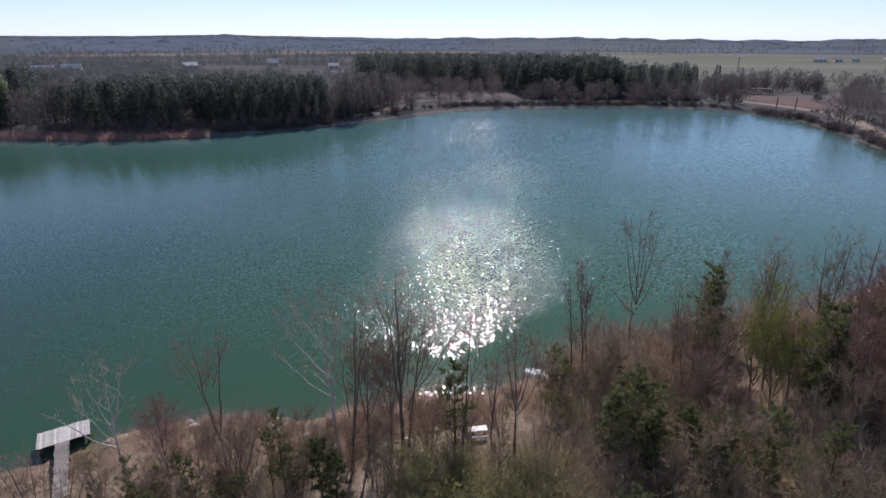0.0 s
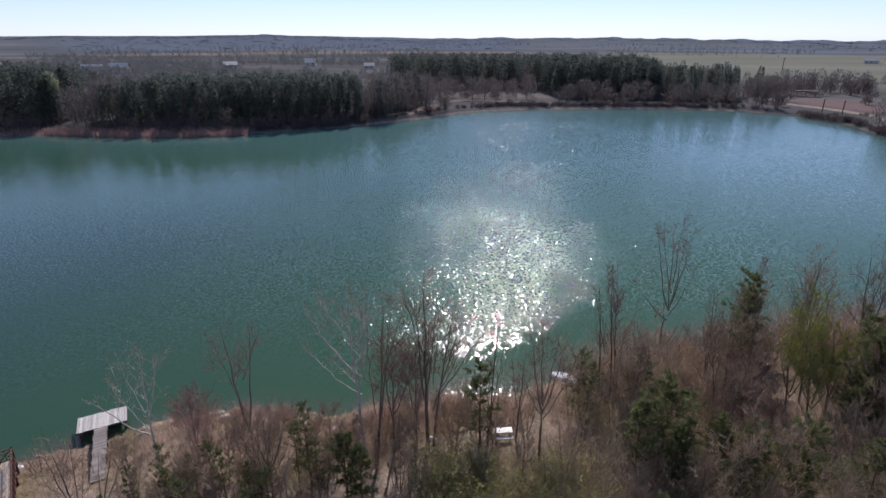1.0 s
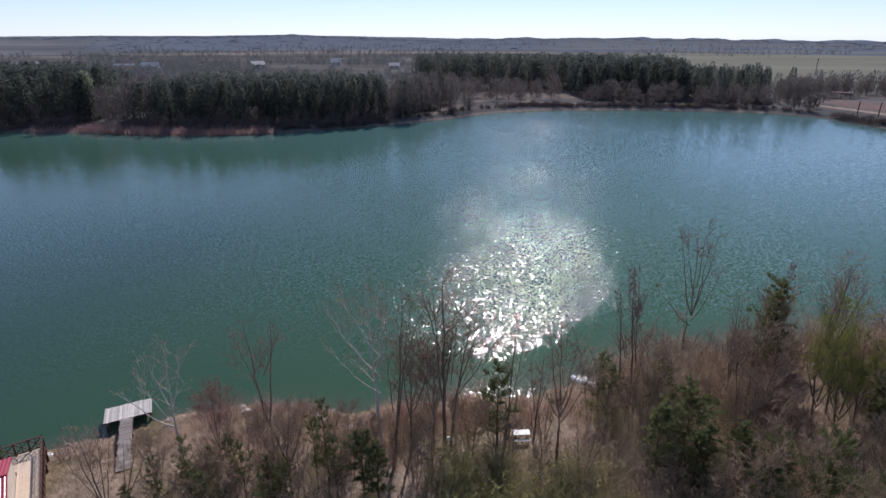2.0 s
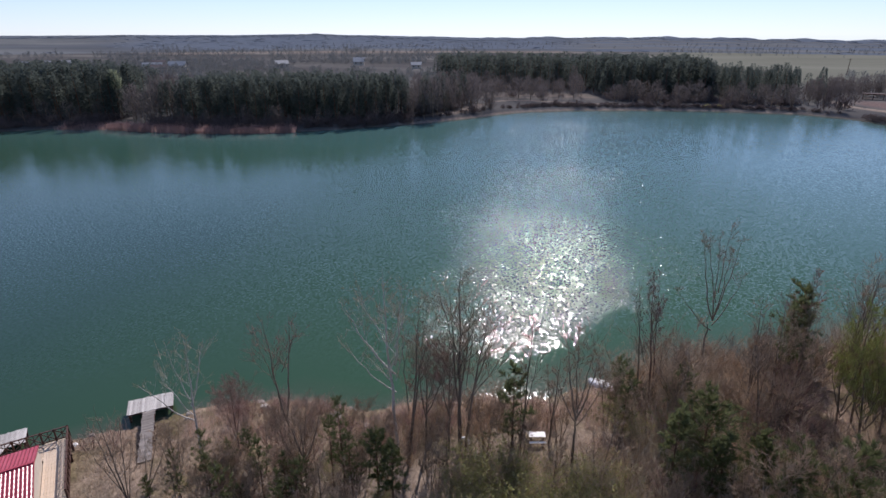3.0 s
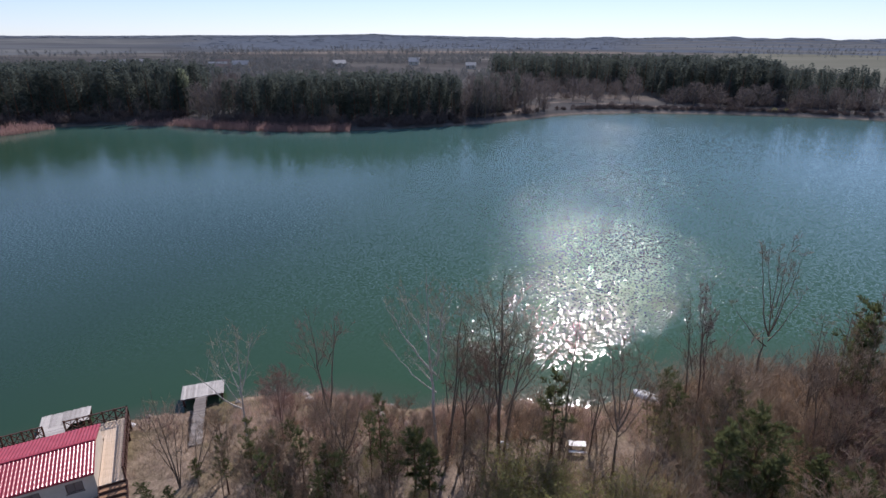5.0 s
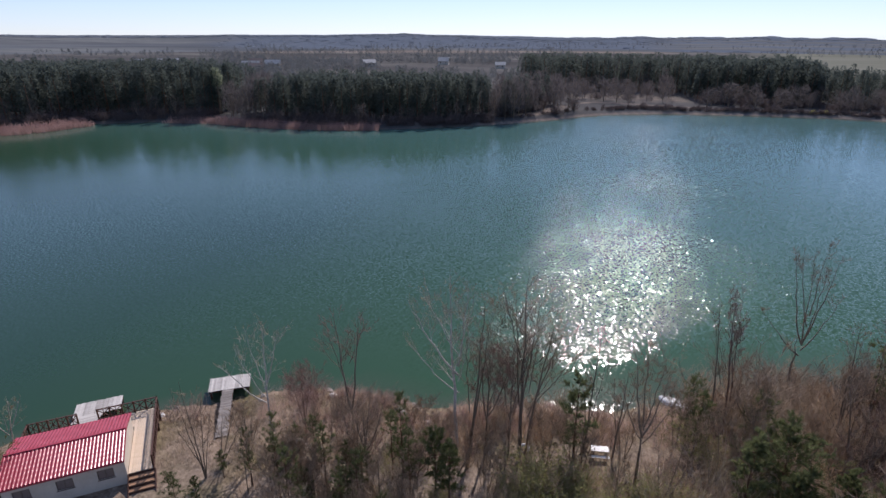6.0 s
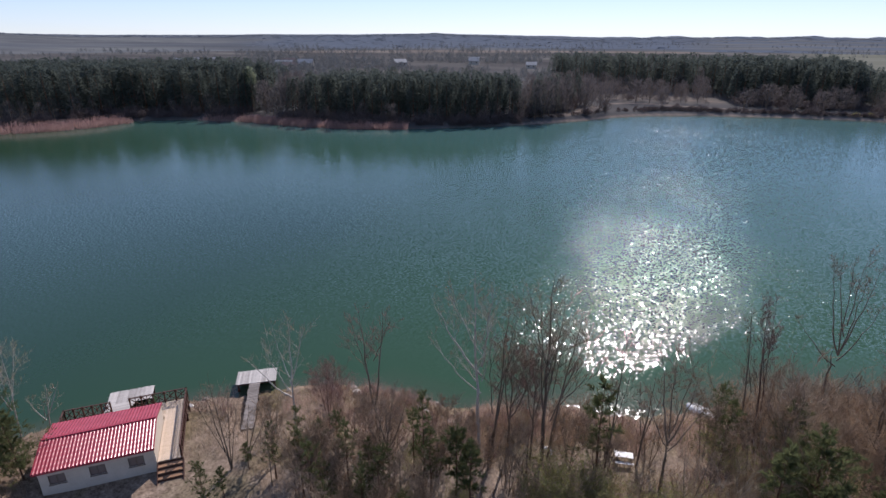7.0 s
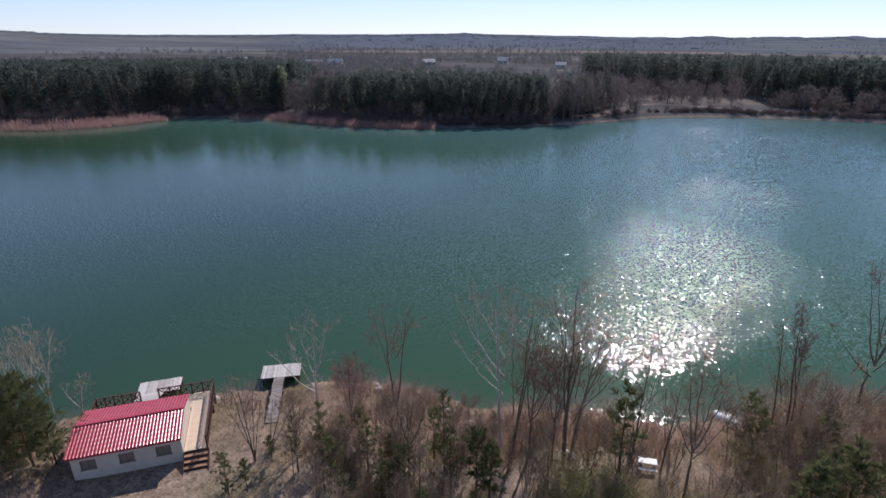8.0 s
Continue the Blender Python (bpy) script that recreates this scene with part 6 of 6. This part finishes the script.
def deck():
    root = thing("deck", CABIN_AT, "new wooden terrace of pale boards round the cabin with dark railings", "deck")
    w = 0.145
    n = int((DECK_R - 0.03) / w)
    for k in range(n):                       # boards beside the cabin run towards the lake
        x = 0.03 + k * w
        part("board", box(x, x + w - 0.008, 0.05, DECK_B, DZ - 0.035, DZ, 0.004), WOOD_NEW, root)
    n = int((DECK_B - CD - 0.31) / w)
    for k in range(n):                       # boards on the lake side run along the cabin
        y = CD + 0.31 + k * w
        part("board", box(DECK_L, 0.02, y, y + w - 0.008, DZ - 0.035, DZ, 0.004), WOOD_NEW, root)
    for x in (0.12, DECK_R - 0.1):
        part("joist", box(x - 0.05, x + 0.05, 0.08, DECK_B, DZ - 0.2, DZ - 0.037), WOOD_DARK, root)
    for y in (CD + 0.4, DECK_B - 0.08):
        part("joist", box(DECK_L, DECK_R, y - 0.05, y + 0.05, DZ - 0.36, DZ - 0.202), WOOD_DARK, root)
    for x in (DECK_L + 0.1, -3.6, -1.2, DECK_R - 0.1):
        for y in (CD + 0.4, DECK_B - 0.08):
            part("pile", beam((x, y, -2.2), (x, y, DZ - 0.362), 0.14, 0.14), WOOD_DARK, root)
    part("pile", beam((DECK_R - 0.1, 0.3, -0.6), (DECK_R - 0.1, 0.3, DZ - 0.2), 0.12, 0.12), WOOD_DARK, root)
    rail(root, (DECK_R - 0.05, 0.1, DZ), (DECK_R - 0.05, DECK_B - 0.05, DZ), 9)
    rail(root, (DECK_R - 0.05, DECK_B - 0.05, DZ), (-2.15, DECK_B - 0.05, DZ), 5)
    rail(root, (-3.3, DECK_B - 0.05, DZ), (DECK_L + 0.05, DECK_B - 0.05, DZ), 5)
    rail(root, (DECK_L + 0.05, DECK_B - 0.05, DZ), (DECK_L + 0.05, CD + 0.4, DZ), 2)
    # steps down to the yard
    for k in range(4):
        y = 0.04 - 0.34 * (k + 1)
        z = DZ - 0.16 * (k + 1)
        part("step", box(0.06, DECK_R, y, y + 0.30, z - 0.045, z, 0.005), WOOD_STEP, root)
        part("riser", box(0.06, DECK_R, y + 0.30, y + 0.325, z - 0.02, z + 0.112), WOOD_DARK, root)
    for x in (0.03, DECK_R + 0.03):
        part("stringer", beam((x, 0.05, DZ - 0.1), (x, -1.34, DZ - 0.74), 0.05, 0.22), WOOD_DARK, root)


deck()


def planked(root, x0, x1, y0, y1, z, along_x, material, w=0.15, seed=1):
    rng = random.Random(seed)
    a, b = (y0, y1) if along_x else (x0, x1)
    n = max(1, int((b - a) / w))
    for k in range(n):
        p = a + (b - a) * k / n
        q = a + (b - a) * (k + 1) / n - 0.012
        e, g, dz = rng.uniform(-0.04, 0.04), rng.uniform(-0.04, 0.04), rng.uniform(-0.006, 0.006)
        bm = box(x0 + e, x1 + g, p, q, z - 0.04 + dz, z + dz, 0.004) if along_x else box(p, q, y0 + e, y1 + g, z - 0.04 + dz, z + dz, 0.004)
        part("plank", bm, material, root)


def swim_platform():
    root = thing("jetty", CABIN_AT, "low pale plank jetty below the terrace on the water", "jetty")
    z = -0.45
    y0, y1 = DECK_B + 2.5, DECK_B + 4.2
    planked(root, -4.3, -1.35, y0, y1, z, False, WOOD_GREY, 0.14, 3)
    n = 16
    for k in range(n):                      # gangway sloping down from the terrace
        f = (k + 0.5) / n
        y = DECK_B + 0.02 + (y0 - DECK_B - 0.04) * f
        zz = DZ - 0.06 + (z - DZ + 0.10) * f
        part("plank", box(-4.0, -2.4, y - 0.07, y + 0.07, zz - 0.035, zz, 0.004), WOOD_GREY, root)
    for x in (-3.9, -2.5):
        part("beam", beam((x, DECK_B, DZ - 0.17), (x, y0 + 0.1, z - 0.10), 0.07, 0.12), WOOD_DARK, root)
    for y in (y0 + 0.25, y1 - 0.2):
        part("beam", box(-4.3, -1.35, y - 0.05, y + 0.05, z - 0.16, z - 0.045), WOOD_DARK, root)
        for x in (-4.2, -2.8, -1.45):
            part("pile", beam((x, y, -2.8), (x, y, z - 0.16), 0.13, 0.13), WOOD_DARK, root)


swim_platform()


def fishing_pier():
    at = pose(-26.73, 27.31, 0.0, 0, 0, 36.0)
    root = thing("fishing_pier", at, "weathered grey T-shaped plank fishing pier over the water", "pier")
    planked(root, -1.47, 1.47, -0.9, 0.88, 0.72, False, WOOD_GREY, 0.15, 6)
    planked(root, -0.48, 0.30, -6.2, -0.92, 0.70, True, WOOD_OLD, 0.16, 7)
    for y in (-0.7, 0.7):
        part("beam", box(-1.42, 1.42, y - 0.06, y + 0.06, 0.50, 0.672), WOOD_DARK, root)
        for x in (-1.3, 0.0, 1.3):
            part("post", beam((x, y, -1.6), (x, y, 0.498), 0.15, 0.15), WOOD_DARK, root)
    for x in (-0.42, 0.23):
        part("beam", box(x - 0.05, x + 0.05, -6.15, -0.93, 0.50, 0.652), WOOD_DARK, root)
        for y in (-2.2, -3.6):
            part("post", beam((x, y, -1.2), (x, y, 0.498), 0.12, 0.12), WOOD_DARK, root)


fishing_pier()


# ---- small things on the bank ----
def picnic_table(x, y, turn):
    root = thing("picnic_table", pose(x, y, ground_at(x, y), 0, 0, turn), "white-painted wooden picnic table with two benches", "table")
    root.scale = (0.62, 0.62, 0.8)
    for k in range(5):
        part("tabletop_board", box(-0.85, 0.85, -0.38 + k * 0.153, -0.38 + k * 0.153 + 0.145, 0.72, 0.76, 0.005), WHITE, root)
    for s in (-1, 1):
        part("seat", box(-0.85, 0.85, s * 0.72 - 0.14, s * 0.72 + 0.14, 0.42, 0.46, 0.005), WHITE, root)
    for xx in (-0.6, 0.6):
        part("crossbar", box(xx - 0.04, xx + 0.04, -0.82, 0.82, 0.34, 0.418), WOOD_DARK, root)
        for s in (-1, 1):
            part("leg", beam((xx + 0.06, s * 0.62, -0.05), (xx + 0.06, s * 0.2, 0.718), 0.05, 0.09), WOOD_DARK, root)


def upturned_boat(x, y, turn):
    root = thing("rowing_boat", pose(x, y, ground_at(x, y) + 0.02, 0, 0, turn), "pale upturned rowing boat at the waterline", "boat")
    root.scale = (0.85, 0.85, 0.85)
    verts, faces = [], []
    nl, nc = 14, 10
    for i in range(nl + 1):
        f = i / nl * 2 - 1
        wide = 0.58 * (1 - abs(f) ** 2.6) ** 0.6 + 0.02
        high = 0.42 * (1 - 0.5 * abs(f) ** 3)
        for j in range(nc + 1):
            a = math.pi * j / nc
            verts.append((f * 1.5, math.cos(a) * wide, max(0.0, math.sin(a)) ** 0.75 * high))
    for i in range(nl):
        for j in range(nc):
            a = i * (nc + 1) + j
            faces.append((a, a + 1, a + nc + 2, a + nc + 1))
    part("hull", mesh_of("hull", verts, faces, True), WHITE, root)
    part("keel", beam((-1.35, 0, 0.40), (1.35, 0, 0.40), 0.05, 0.06), WOOD_GREY, root)
    for s in (-1, 1):
        part("gunwale", beam((-0.9, s * 0.54, 0.03), (0.9, s * 0.54, 0.03), 0.05, 0.05), WOOD_GREY, root)


def boulder(x, y, size, seed, label, mat):
    bm = bmesh.new()
    bmesh.ops.create_icosphere(bm, subdivisions=2, radius=size)
    for v in bm.verts:
        k = 1 + 0.28 * noise.noise(v.co * (1.6 / size) + Vector((seed, 0, 0)))
        v.co = Vector((v.co.x * k * 1.2, v.co.y * k, v.co.z * k * 0.7))
    ob = part("stone", bm, mat, None, "", pose(x, y, ground_at(x, y) + size * 0.1, 0, 0, seed * 40))
    tagged(ob, label, "stone", "stones by the water")


def tyre(x, y):
    root = thing("tyre", pose(x, y, ground_at(x, y) + 0.10, 62, 0, 20), "white-painted old tyre leaning in the grass", "tyre")
    s = Soup()
    n = 20
    ring = [Vector((math.cos(6.2832 * k / n) * 0.27, math.sin(6.2832 * k / n) * 0.27, 0)) for k in range(n + 1)]
    s.tube(ring, [0.095] * (n + 1), 8)
    part("tread", s.mesh("tread", True), WHITE, root)


picnic_table(0.25, 28.4, 12)
upturned_boat(4.9, 36.6, -25)
tyre(-4.15, 27.3)
for x, y, size, k in ((-18.8, 28.9, 0.30, 1.0), (-20.6, 28.4, 0.22, 2.0), (-13.4, 28.9, 0.34, 4.0), (-13.0, 28.6, 0.22, 5.0), (-7.1, 30.6, 0.2, 6.0), (-10.9, 28.2, 0.22, 7.0)):
    boulder(x, y, size, k, "large pale stone on the edge of the bank", STONE_PALE)
boulder(-28.9, 22.8, 0.24, 3.0, "white stone beside the terrace", WHITE)
srng = random.Random(77)
for k in range(46):        # stones and clods along the waterline
    i = srng.randrange(2, 12)
    (ax, ay), (bx, by) = LAKE[i], LAKE[i + 1]
    t = srng.random()
    boulder(ax + (bx - ax) * t + srng.uniform(-0.3, 0.5), ay + (by - ay) * t - srng.uniform(0.0, 0.9), srng.uniform(0.06, 0.2), srng.uniform(0, 9), "pale grey-brown stone at the waterline", STONE)


def old_jetty(x, y, turn):
    root = thing("old_jetty", pose(x, y, 0, 0, 0, turn), "small grey wooden jetty in a gap of the far reeds", "jetty")
    planked(root, -2.2, 2.2, -0.7, 0.7, 0.6, False, WOOD_GREY, 0.22, 21)
    for px in (-1.9, 0.0, 1.9):
        for py in (-0.55, 0.55):
            part("post", beam((px, py, -1.5), (px, py, 0.9), 0.14, 0.14), WOOD_DARK, root)


old_jetty(-160.1, 127.3, 25)
